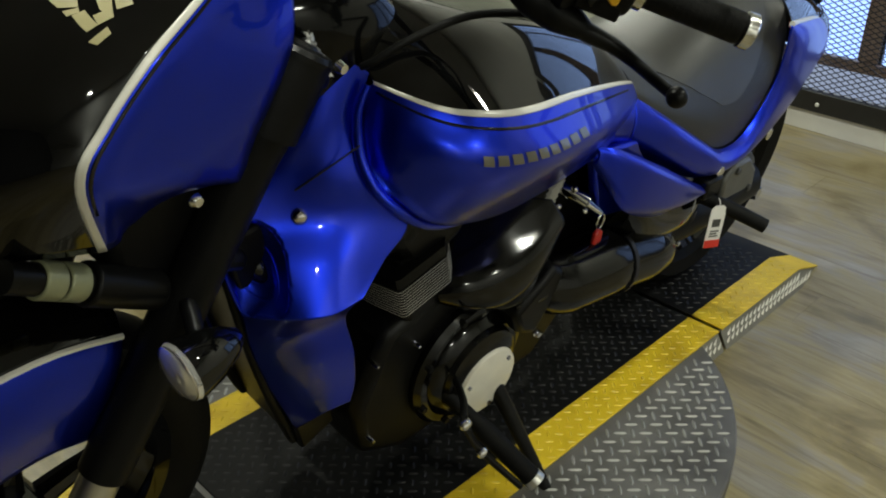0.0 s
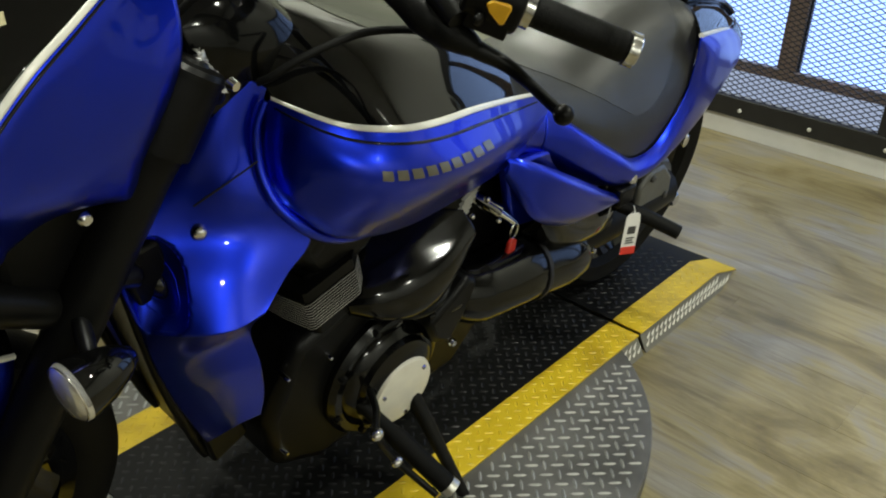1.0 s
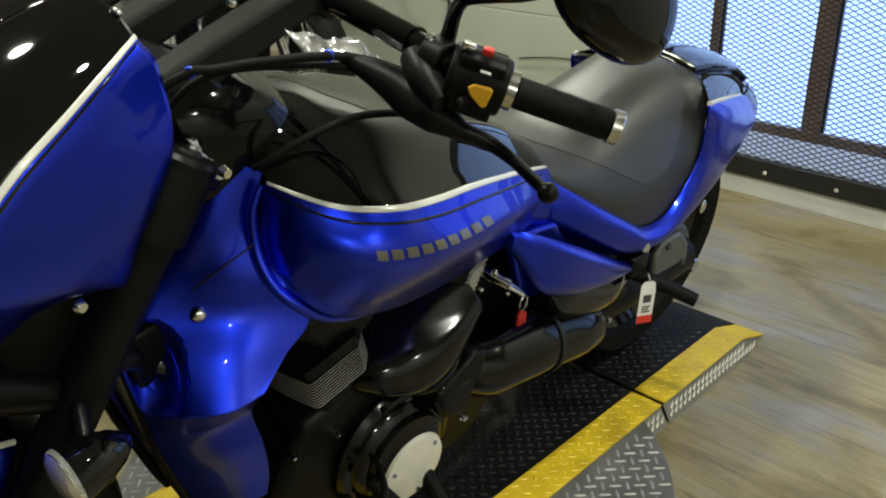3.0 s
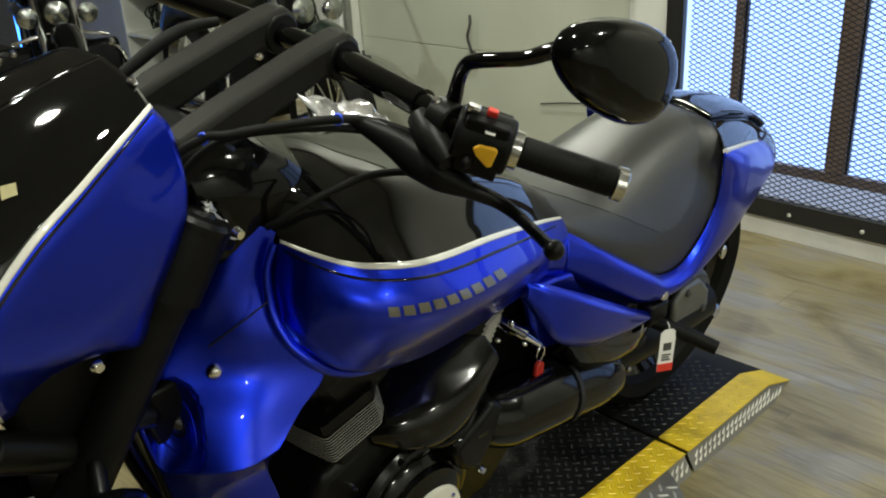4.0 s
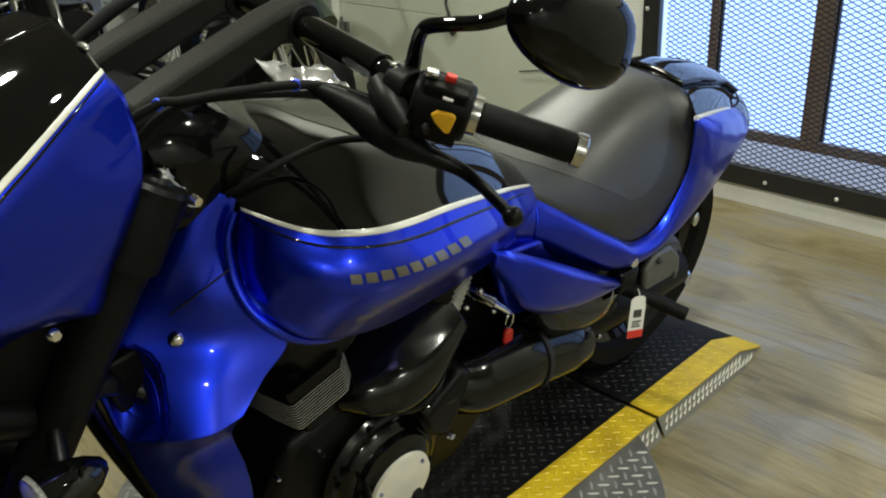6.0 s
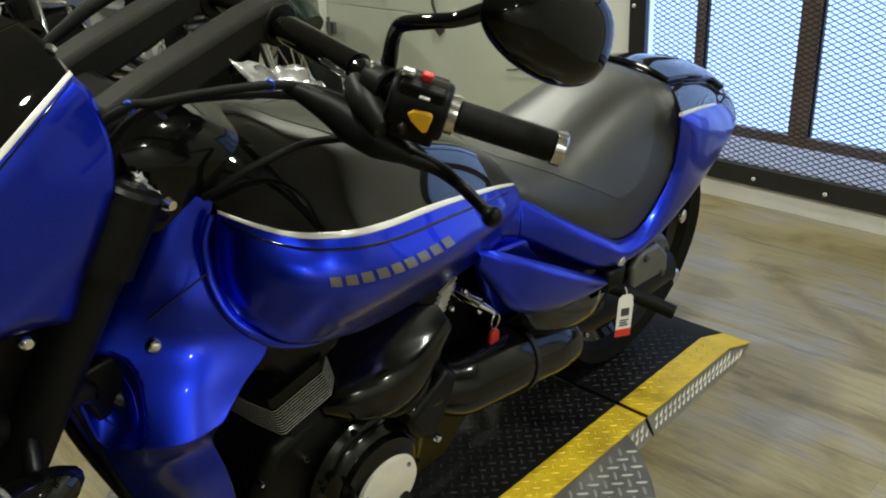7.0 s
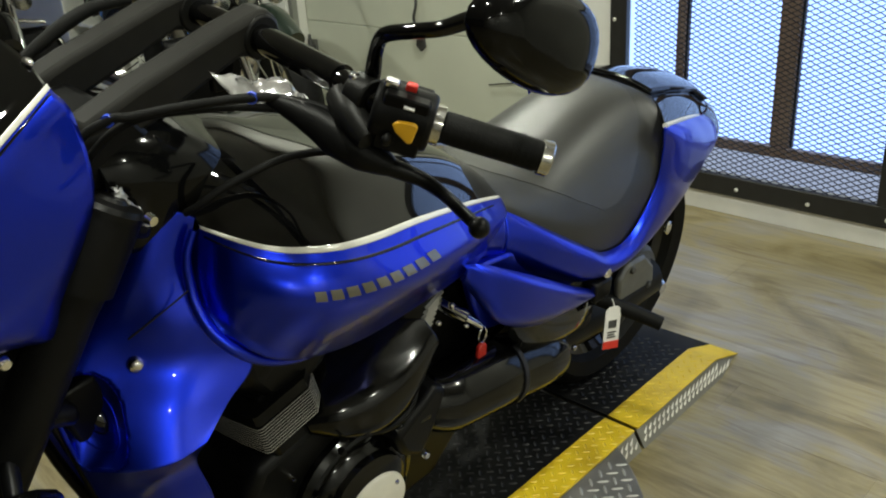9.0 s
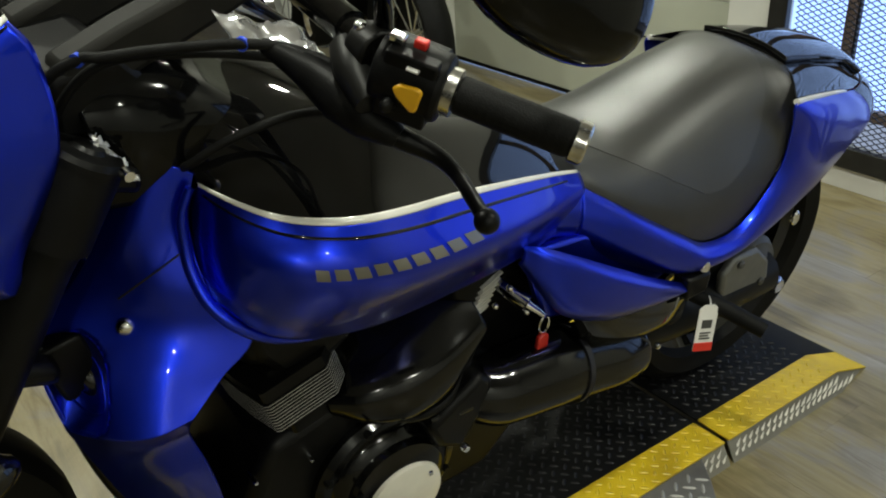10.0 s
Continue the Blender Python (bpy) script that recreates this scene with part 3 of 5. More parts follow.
deck("platform", "black diamond-plate platform with yellow edges", 0.358, 1.500)
deck("ramp", "black diamond-plate ramp section with yellow edges", 1.513, 1.905, 2.036)
deck("ramp", "black diamond-plate ramp section at the front wheel", 0.345, -0.047, -0.178)

# ---- motorcycle ----
LEAN_DEG = 9.0
bike = thing("motorcycle", "blue and black cruiser motorcycle leaning on its side stand", "motorcycle", pose(0, 0, DECK_Z, LEAN_DEG, 0, 0))
RAKE = radians(31)
STEER_AXIS = Vector((math.sin(RAKE), 0, math.cos(RAKE)))
STEER = Matrix.Translation((0.06, 0, 0.32)) @ Matrix.Rotation(radians(8), 4, STEER_AXIS) @ Matrix.Translation((-0.06, 0, -0.32))


def steered(g):
    return g.moved(STEER)


def both(name, g, mat, label="", turn=None, **kw):
    a = part(name, g.moved(turn) if turn else g, mat, bike, label, **kw)
    m = g.mirrored()
    b = part(name, m.moved(turn) if turn else m, mat, bike, label, **kw)
    return a, b


# fuel tank: rails from the centre of its top, down the left flank
T0 = [(0.500, 0, 0.952), (0.530, 0, 0.971), (0.562, 0, 0.974), (0.600, 0, 0.967), (0.650, 0, 0.955), (0.715, 0, 0.932), (0.796, 0, 0.907), (0.899, 0, 0.870), (1.025, 0, 0.820), (1.119, 0, 0.766)]
T1 = [(0.505, -0.07, 0.925), (0.534, -0.094, 0.937), (0.564, -0.112, 0.937), (0.600, -0.127, 0.930), (0.648, -0.134, 0.921), (0.714, -0.131, 0.911), (0.798, -0.122, 0.889), (0.901, -0.108, 0.857), (1.027, -0.088, 0.808), (1.121, -0.072, 0.754)]
T2 = [(0.511, -0.127, 0.882), (0.538, -0.17, 0.870), (0.568, -0.203, 0.860), (0.602, -0.23, 0.857), (0.65, -0.243, 0.850), (0.718, -0.238, 0.838), (0.802, -0.222, 0.823), (0.905, -0.196, 0.796), (1.031, -0.16, 0.757), (1.125, -0.13, 0.722)]
T3 = [(0.504, -0.1, 0.842), (0.52, -0.19, 0.826), (0.555, -0.243, 0.812), (0.605, -0.27, 0.799), (0.675, -0.279, 0.784), (0.76, -0.268, 0.764), (0.86, -0.243, 0.742), (0.96, -0.211, 0.72), (1.05, -0.176, 0.703), (1.128, -0.145, 0.695)]
T4 = [(0.495, -0.13, 0.788), (0.512, -0.19, 0.762), (0.55, -0.22, 0.726), (0.61, -0.232, 0.700), (0.69, -0.236, 0.689), (0.775, -0.228, 0.682), (0.865, -0.212, 0.676), (0.955, -0.19, 0.667), (1.045, -0.165, 0.660), (1.128, -0.142, 0.662)]
T5 = [(0.500, -0.172, 0.746), (0.53, -0.196, 0.714), (0.568, -0.197, 0.686), (0.62, -0.19, 0.663), (0.69, -0.195, 0.653), (0.775, -0.192, 0.650), (0.865, -0.182, 0.643), (0.955, -0.168, 0.636), (1.045, -0.15, 0.634), (1.127, -0.135, 0.642)]
T6 = [(0.54, -0.05, 0.73), (0.56, -0.05, 0.70), (0.59, -0.05, 0.68), (0.64, -0.05, 0.67), (0.70, -0.05, 0.665), (0.78, -0.05, 0.665), (0.865, -0.05, 0.66), (0.955, -0.05, 0.66), (1.045, -0.05, 0.66), (1.12, -0.05, 0.66)]
TANK = [T2, T3, T4, T5, T6]
TOP = [T0, T1, T2]
def across(rows):
    """Both halves of a sheet in one: each row runs from the far edge over the middle to the near edge."""
    out = []
    for r in rows:
        mid = Vector((r[0][0], 0.0, r[0][2]))
        out.append([Vector((p[0], -p[1], p[2])) for p in reversed(r[1:])] + [mid] + [Vector(p) for p in r[1:]])
    return out


top_rows = [list(c) for c in zip(*skin([[(x, -y, z) for x, y, z in T1]] + TOP, 60, 20, v0=1 / 3))]
part("tank_top", Geo().grid(across(top_rows)), M_BLACK, bike, "gloss black tank top", thick=0.003)
both("tank_side", Geo().grid(skin(TANK, 48, 30), flip=True), M_BLUE, "pearl blue tank flank", thick=0.003)
both("tank_stripe", Geo().grid(lifted(skin(TOP, 60, 2, 0.0, 0.985, 0.96, 1.0), -0.0012) + lifted(skin(TANK, 60, 2, 0.0, 0.985, 0.0, 0.022), -0.0012)[1:], flip=True), M_STRIPE, "silver-white pinstripe", thick=0.001)
both("tank_pinline", Geo().grid(lifted(skin(TANK, 60, 2, 0.03, 0.93, 0.080, 0.094), -0.0012), flip=True), M_BLACK, "thin black pinline", thick=0.0008)
rim = [(0.500, -0.128, 0.882), (0.487, -0.128, 0.850), (0.484, -0.134, 0.812), (0.483, -0.147, 0.783), (0.489, -0.170, 0.752), (0.508, -0.193, 0.726), (0.540, -0.201, 0.698), (0.582, -0.200, 0.675), (0.63, -0.196, 0.660), (0.70, -0.199, 0.653), (0.80, -0.192, 0.648)]
both("tank_rim", Geo().tube(rim, [0.005, 0.006, 0.0075, 0.008, 0.008, 0.008, 0.007, 0.006, 0.005, 0.004, 0.002], 10, 8), M_BLUE)
def decal(rails, corners, h, n=5):
    """A four-cornered patch that follows a sheet; corners: (u, v) in turn."""
    def point(u, v):
        return at([at(q, u) for q in rails], v)
    rows = []
    for i in range(n + 1):
        line = []
        for j in range(n + 1):
            s, t = i / n, j / n
            u, v = [(1 - s) * ((1 - t) * corners[0][k] + t * corners[1][k]) + s * ((1 - t) * corners[3][k] + t * corners[2][k]) for k in (0, 1)]
            nrm = (point(u + 0.01, v) - point(u - 0.01, v)).cross(point(u, v + 0.01) - point(u, v - 0.01)).normalized()
            line.append(point(u, v) + h * nrm)
        rows.append(line)
    return Geo().grid(rows)


# letter blocks of the name on each flank
letters = [0.288 + 0.0415 * k for k in range(9)]
for k, u in enumerate(letters):
    v0 = 0.225 - 0.006 * k
    shape = [(u + 0.003, v0 - 0.017), (u + 0.033, v0 - 0.019), (u + 0.034, v0 + 0.027), (u + 0.004, v0 + 0.029)]
    both("letter_block", decal(TANK, shape, -0.0010), M_LETTER, "champagne name letter drawn as a block")

# steering neck cover between fork and tank
NECK = [[(0.39, 0, 1.020), (0.46, 0, 1.030), (0.54, 0, 1.010), (0.60, 0, 0.970), (0.66, 0, 0.925)],
        [(0.40, -0.060, 1.010), (0.46, -0.072, 1.015), (0.535, -0.086, 0.982), (0.59, -0.085, 0.938), (0.64, -0.070, 0.900)],
        [(0.41, -0.100, 0.960), (0.455, -0.112, 0.955), (0.510, -0.113, 0.925), (0.56, -0.100, 0.892), (0.60, -0.080, 0.868)],
        [(0.42, -0.092, 0.860), (0.46, -0.102, 0.862), (0.503, -0.100, 0.858), (0.54, -0.088, 0.850), (0.57, -0.075, 0.840)]]
both("neck_cover", Geo().grid(skin(NECK, 24, 24), flip=True), M_SHELL, "gloss black neck cover ahead of the tank", thick=0.003)
part("frame_spine", Geo().tube([(0.36, 0, 0.82), (0.50, 0, 0.80), (0.75, 0, 0.70), (1.05, 0, 0.62), (1.35, 0, 0.56)], [0.05, 0.055, 0.05, 0.05, 0.05], 14), M_CASE, bike)

# radiator side shroud
SH = [[(0.447, -0.075, 0.905), (0.470, -0.100, 0.907), (0.490, -0.112, 0.905), (0.510, -0.118, 0.892)],
      [(0.408, -0.075, 0.830), (0.432, -0.105, 0.830), (0.462, -0.118, 0.832), (0.496, -0.120, 0.830)],
      [(0.372, -0.065, 0.765), (0.408, -0.099, 0.768), (0.446, -0.134, 0.770), (0.497, -0.155, 0.762)],
      [(0.312, -0.062, 0.705), (0.379, -0.102, 0.713), (0.455, -0.153, 0.715), (0.533, -0.188, 0.695)],
      [(0.306, -0.086, 0.655), (0.358, -0.134, 0.663), (0.423, -0.178, 0.666), (0.485, -0.198, 0.656)],
      [(0.314, -0.114, 0.590), (0.351, -0.176, 0.607), (0.393, -0.206, 0.614), (0.439, -0.213, 0.625)]]
SH_LOW = [[(0.314, -0.114, 0.590), (0.351, -0.176, 0.607), (0.393, -0.206, 0.614), (0.439, -0.213, 0.625)],
          [(0.336, -0.098, 0.506), (0.364, -0.134, 0.532), (0.397, -0.160, 0.552), (0.443, -0.175, 0.563)],
          [(0.365, -0.096, 0.413), (0.386, -0.128, 0.447), (0.414, -0.156, 0.479), (0.462, -0.174, 0.488)],
          [(0.398, -0.094, 0.330), (0.413, -0.124, 0.365), (0.436, -0.150, 0.401), (0.476, -0.166, 0.412)],
          [(0.419, -0.092, 0.278), (0.426, -0.120, 0.315), (0.440, -0.146, 0.350), (0.474, -0.160, 0.362)]]
DUCT_U, DUCT_V, DUCT_RU, DUCT_RV = 0.16, 0.80, 0.235, 0.215


def holed(rails, nu, nv, uc, vc, ru, rv):
    """The sheet without the cells inside an ellipse of its own coordinates."""
    g = Geo().grid(skin(rails, nu, nv))
    keep = []
    for k, face in enumerate(g.f):
        u, v = (k % nu + 0.5) / nu, (k // nu + 0.5) / nv
        if ((u - uc) / ru) ** 2 + ((v - vc) / rv) ** 2 > 1.0:
            keep.append(face)
    g.f = keep
    return g


both("radiator_shroud", holed(SH, 52, 90, DUCT_U, DUCT_V, DUCT_RU * 0.97, DUCT_RV * 0.97), M_BLUE, "pearl blue radiator side shroud", thick=0.004, offset=1.0)
both("shroud_lower", Geo().grid(skin(SH_LOW, 26, 50)), M_BLUE, "pearl blue lower shroud blade", thick=0.004, offset=1.0, sharp=60)
bowl = []
for i in range(15):
    q = i / 14
    r = (1 - 0.62 * q)
    line = []
    for k in range(40):
        a = 2 * math.pi * k / 40
        u, v = DUCT_U + DUCT_RU * r * math.cos(a), DUCT_V + DUCT_RV * r * math.sin(a)
        u, v = max(u, 0.0), min(v, 1.0)
        line.append(sheet_point(SH, u, v) + sheet_normal(SH, min(max(u, 0.02), 0.98), min(v, 0.98)) * (0.004 - 0.008 * min(1.0, i) + 0.034 * math.sin(q * math.pi / 2)))
    bowl.append(line)
both("duct_bowl", Geo().grid(bowl, loop=True), M_BLUE, "dished blue air duct", thick=0.002, offset=1.0)
both("duct_rim", Geo().tube(bowl[0] + bowl[0][:1], 0.0032, 8, 1), M_BLUE)
both("duct_grille", Geo().add([tuple(p) for p in bowl[-1]], [tuple(range(40))]), M_BLACK, "dark air duct opening", thick=0.003, offset=1.0)
both("duct_ring", Geo().tube(bowl[8] + bowl[8][:1], 0.0016, 6, 1), M_BLUE)
both("shroud_seam", Geo().tube([(0.470, -0.153, 0.817), (0.442, -0.134, 0.788), (0.406, -0.106, 0.749)], 0.0014, 6), M_SIGNALBLUE)
screw = Geo().lathe([(0, 0.007), (0.006, 0.0065), (0.0095, 0.004), (0.0115, 0.0), (0.0115, -0.012), (0.0, -0.012)], Matrix.Translation((0.4035, -0.1195, 0.7155)) @ pose(0, 0, 0, 90, 0, -32), 16)
both("shroud_screw", screw, M_CHROME, "polished round-head screw")
radi = Geo().prism([(0.302, 0.70), (0.36, 0.71), (0.50, 0.25), (0.432, 0.22)], -0.096, 0.096)
part("radiator", radi, M_CASE, bike, "black radiator behind a guard", bevel=0.006)
both("radiator_edge", Geo().tube([(0.306, -0.068, 0.70), (0.345, -0.088, 0.48), (0.405, -0.080, 0.29), (0.430, -0.072, 0.228)], [0.008, 0.009, 0.009, 0.008], 10), M_PLASTIC)

# engine
FIN_TILT = Matrix.Translation((0.565, 0, 0.495)) @ pose(0, 0, 0, 0, -16, 0)


EDGES = []


def cylinder_fins(count, step):
    """Cooling fins square to the forward-leaning cylinder."""
    ring = [(-0.003, -0.168), (0.003, -0.172), (0.095, -0.172), (0.12, -0.15), (0.12, 0.15), (0.095, 0.172), (0.003, 0.172), (-0.003, 0.168), (-0.016, 0.12), (-0.026, 0.06), (-0.026, -0.06), (-0.016, -0.12)]
    core = [(x * 0.72 + 0.022, y * 0.88) for x, y in ring]
    cover = [(x * 0.98 + 0.002, y * 0.99) for x, y in ring]
    n = len(ring)

    def slab(pts, a, b):
        return Geo().add([(x, y, a) for x, y in pts] + [(x, y, b) for x, y in pts], [tuple(reversed(range(n))), tuple(range(n, 2 * n))] + [(j, (j + 1) % n, (j + 1) % n + n, j + n) for j in range(n)], FIN_TILT)

    barrel = part("front_cylinder", slab(core, -0.05, count * step + 0.03), M_CASE, bike, "black finned cylinder")
    for k in range(count):
        fin = part("fin", slab(ring, step * k, step * k + step * 0.27), M_CASE, barrel, "black cooling fin", sharp=30)
        lip = [(x * 1.004, y * 1.004) for x, y in ring]
        wall_ = [[FIN_TILT @ Vector((x, y, step * (k + dz))) for x, y in lip] for dz in (0.06, 0.21)]
        EDGES.append((fin, Geo().grid(wall_, loop=True)))
    part("head_gasket", slab(cover, count * step - 0.003, count * step + 0.02), M_CASE, barrel)
    return barrel


front_cyl = cylinder_fins(10, 0.0062)
for fin, edge in EDGES:
    part("fin_edge", edge, M_FIN, front_cyl, "bright machined fin edge", thick=0.0004)
part("cylinder_head", Geo().prism([(0.575, 0.575), (0.545, 0.62), (0.535, 0.66), (0.56, 0.72), (0.68, 0.70), (0.70, 0.60), (0.66, 0.575)], -0.158, 0.158), M_CASE, front_cyl, bevel=0.018)
part("intake_cover", Geo().ball((0.575, -0.115, 0.635), (0.05, 0.045, 0.05)), M_CASE, front_cyl)
part("crankcase", Geo().prism([(0.52, 0.18), (0.50, 0.30), (0.56, 0.44), (0.70, 0.48), (0.90, 0.46), (1.05, 0.38), (1.06, 0.24), (0.98, 0.15), (0.62, 0.13)], -0.145, 0.145), M_CASE, bike, bevel=0.02)
rear_cyl = part("rear_cylinder", Geo().prism([(0.90, 0.47), (0.93, 0.58), (1.02, 0.60), (1.02, 0.47)], -0.11, 0.11), M_CASE, bike, "black rear cylinder", bevel=0.01)
for k in range(7):
    tilt = Matrix.Translation((0.968 - 0.004 * k, 0, 0.565 - 0.0095 * k)) @ pose(0, 0, 0, 0, -28, 0)
    part("fin", Geo().box(-0.022, 0.022, -0.128, 0.128, 0, 0.003, tilt), M_FIN, rear_cyl, "bright cooling fin")
TOLEFT = pose(0, 0, 0, 90, 0, 0)
for p in ((0.531, -0.155, 0.226), (0.617, -0.155, 0.395), (0.528, -0.155, 0.402)):
    boss = Geo().lathe([(0, 0.006), (0.003, 0.006), (0.0042, 0.003), (0.0042, -0.02), (0, -0.02)], Matrix.Translation(p) @ TOLEFT, 12)
    part("engine_bolt", boss, M_CHROME, bike, "bright engine bolt")
case = Geo().lathe([(0, 0.0), (0.135, 0.0), (0.135, 0.030), (0.126, 0.040), (0.112, 0.041), (0.108, 0.048), (0.094, 0.058), (0.088, 0.056), (0.084, 0.066), (0.072, 0.072), (0, 0.072)], Matrix.Translation((0.752, -0.128, 0.285)) @ TOLEFT, 48)
part("alternator_cover", case, M_COVER, bike, "black stepped engine side cover")
cap = Geo().lathe([(0, 0.012), (0.061, 0.012), (0.068, 0.010), (0.071, 0.004), (0.071, 0.0), (0, 0.0)], Matrix.Translation((0.758, -0.196, 0.262)) @ TOLEFT, 48)
part("cover_cap", cap, M_CAP, bike, "round brushed silver cover cap")
for a in (40, 160, 280):
    c = Geo().lathe([(0, 0.003), (0.004, 0.003), (0.005, 0.0), (0, 0)], Matrix.Translation((0.758 + 0.057 * math.cos(radians(a)), -0.208, 0.262 + 0.057 * math.sin(radians(a)))) @ TOLEFT, 8)
    part("cap_screw", c, M_CHROME, bike)
for a in range(20, 380, 45):
    c = Geo().lathe([(0, 0.014), (0.006, 0.014), (0.0075, 0.008), (0.0075, 0.0), (0, 0)], Matrix.Translation((0.752 + 0.124 * math.cos(radians(a)), -0.160, 0.285 + 0.124 * math.sin(radians(a)))) @ TOLEFT, 8)
    part("case_bolt", c, M_SATIN, bike)
PAN = [[(0.655, -0.100, 0.520), (0.70, -0.110, 0.560), (0.77, -0.125, 0.580), (0.84, -0.140, 0.590), (0.897, -0.165, 0.580)],
       [(0.648, -0.125, 0.508), (0.69, -0.150, 0.530), (0.757, -0.172, 0.548), (0.835, -0.185, 0.556), (0.900, -0.188, 0.562)],
       [(0.648, -0.150, 0.492), (0.685, -0.182, 0.508), (0.745, -0.206, 0.522), (0.82, -0.212, 0.534), (0.903, -0.197, 0.548)],
       [(0.650, -0.158, 0.476), (0.69, -0.196, 0.484), (0.755, -0.220, 0.490), (0.83, -0.219, 0.502), (0.905, -0.194, 0.532)],
       [(0.660, -0.150, 0.458), (0.70, -0.190, 0.452), (0.76, -0.211, 0.448), (0.83, -0.206, 0.466), (0.90, -0.184, 0.515)],
       [(0.675, -0.115, 0.445), (0.715, -0.135, 0.430), (0.77, -0.145, 0.424), (0.83, -0.145, 0.445), (0.89, -0.145, 0.50)]]
both("air_cleaner", Geo().grid(skin(PAN, 40, 36), flip=True), M_COVER, "gloss black teardrop cover", thick=0.004)
part("cover_band", Geo().tube([(0.70, -0.16, 0.46), (0.76, -0.205, 0.440), (0.84, -0.2, 0.440), (0.91, -0.16, 0.48)], 0.006, 8), M_CASE, bike)
plate = Geo().prism([(0.79, 0.405), (0.885, 0.47), (0.915, 0.45), (0.905, 0.40), (0.86, 0.325), (0.815, 0.35)], -0.215, -0.16)
part("engine_side_plate", plate, M_CASE, bike, "black engine side plate", bevel=0.012)
part("bracket_arm", Geo().tube([(0.80, -0.20, 0.412), (0.87, -0.205, 0.410), (0.945, -0.19, 0.402)], [0.009, 0.011, 0.010], 12, 4), M_COVER, bike, "semi-gloss black bracket arm")
for x, z in ((0.862, 0.330),):
    part("plate_bolt", Geo().lathe([(0, 0.010), (0.006, 0.010), (0.008, 0.005), (0.008, 0), (0, 0)], Matrix.Translation((x, -0.214, z)) @ TOLEFT, 10), M_CHROME, bike, "bright hex bolt")
DRIVE = [(0.90, -0.165, 0.405), (0.95, -0.178, 0.385), (1.05, -0.185, 0.378), (1.09, -0.185, 0.372), (1.10, -0.185, 0.370), (1.20, -0.19, 0.352), (1.262, -0.19, 0.335), (1.285, -0.19, 0.33)]
part("drive_cover", Geo().tube(DRIVE, [0.05, 0.064, 0.068, 0.068, 0.069, 0.066, 0.056, 0.02], 24, 6), M_COVER, bike, "semi-gloss black swingarm cover")
part("cover_ring", Geo().tube([(1.095, -0.185, 0.371), (1.106, -0.185, 0.369)], 0.0715, 28, 1), M_SIGNALBLUE, bike)
part("cover_bolt", Geo().lathe([(0, 0.008), (0.005, 0.008), (0.007, 0.003), (0.007, 0), (0, 0)], Matrix.Translation((1.302, -0.222, 0.346)) @ TOLEFT, 10), M_CHROME, bike, "bright bolt head")
part("swingarm", Geo().tube([(1.20, -0.15, 0.34), (1.45, -0.16, 0.33), (1.70, -0.15, 0.325)], [0.045, 0.05, 0.055], 16), M_SATIN, bike)
part("side_frame", Geo().tube([(1.02, -0.10, 0.62), (1.20, -0.16, 0.50), (1.32, -0.185, 0.42), (1.36, -0.19, 0.38)], 0.03, 12), M_CASE, bike)

part("battery_box", Geo().prism([(0.86, 0.64), (1.08, 0.64), (1.30, 0.54), (1.30, 0.40), (1.10, 0.36), (0.92, 0.40)], -0.12, 0.12), M_CASE, bike, "black box between engine and rear wheel", bevel=0.02)

# seat: rails from the far edge over the middle to the near edge
def row(x, zc, ze, w):
    """A domed section from the middle line to the edge."""
    return [(x, -w * s, ze + (zc - ze) * (1 - s ** 3) ** 0.6) for s in SEAT_S]


SEAT_S = (0.0, 0.2, 0.4, 0.58, 0.74, 0.87, 0.96, 1.0)
SEAT_ROWS = [(1.02, 0.765, 0.745, 0.085), (1.10, 0.742, 0.712, 0.115), (1.15, 0.731, 0.682, 0.145), (1.20, 0.724, 0.646, 0.166), (1.26, 0.722, 0.610, 0.182), (1.33, 0.736, 0.564, 0.194), (1.395, 0.754, 0.526, 0.199),
             (1.46, 0.771, 0.517, 0.198), (1.515, 0.784, 0.530, 0.193), (1.56, 0.793, 0.556, 0.188), (1.60, 0.797, 0.600, 0.183), (1.625, 0.797, 0.660, 0.178), (1.645, 0.795, 0.728, 0.160), (1.668, 0.786, 0.764, 0.13)]
SEAT = [row(*r) for r in SEAT_ROWS]
part("seat", Geo().grid(across(skin(SEAT, 32, 90))), M_SEAT_SIDE, bike, "black grained vinyl rider seat", thick=0.012, sharp=70)
SEAT_X = [r[0] for r in SEAT_ROWS]


def inset(outline, h, n=48):
    """The smooth centre of the seat; outline: (x, share of the half width)."""
    rows = []
    x0, x1 = outline[0][0], outline[-1][0]
    for j in range(n + 1):
        x = x0 + (x1 - x0) * (0.5 - 0.5 * math.cos(math.pi * j / n))
        edge = float(np.interp(x, [p[0] for p in outline], [p[1] for p in outline]))
        v = float(np.interp(x, SEAT_X, range(len(SEAT_X)))) / (len(SEAT_X) - 1)
        us = [float(np.interp(edge * i / 20, SEAT_S, range(8))) / 7 for i in range(21)]
        rows.append([at([at(r, u) for r in SEAT], v) for u in us])
    low, high, root = lifted(rows, h * 0.26), lifted(rows, h), lifted(rows, -0.002)
    out = [[a.lerp(b, min(1.0, max(0.0, (a.x - 1.36) / 0.16))) for a, b in zip(p, q)] for p, q in zip(low, high)]
    return [p + [r[-1]] for p, r in zip(out, root)]


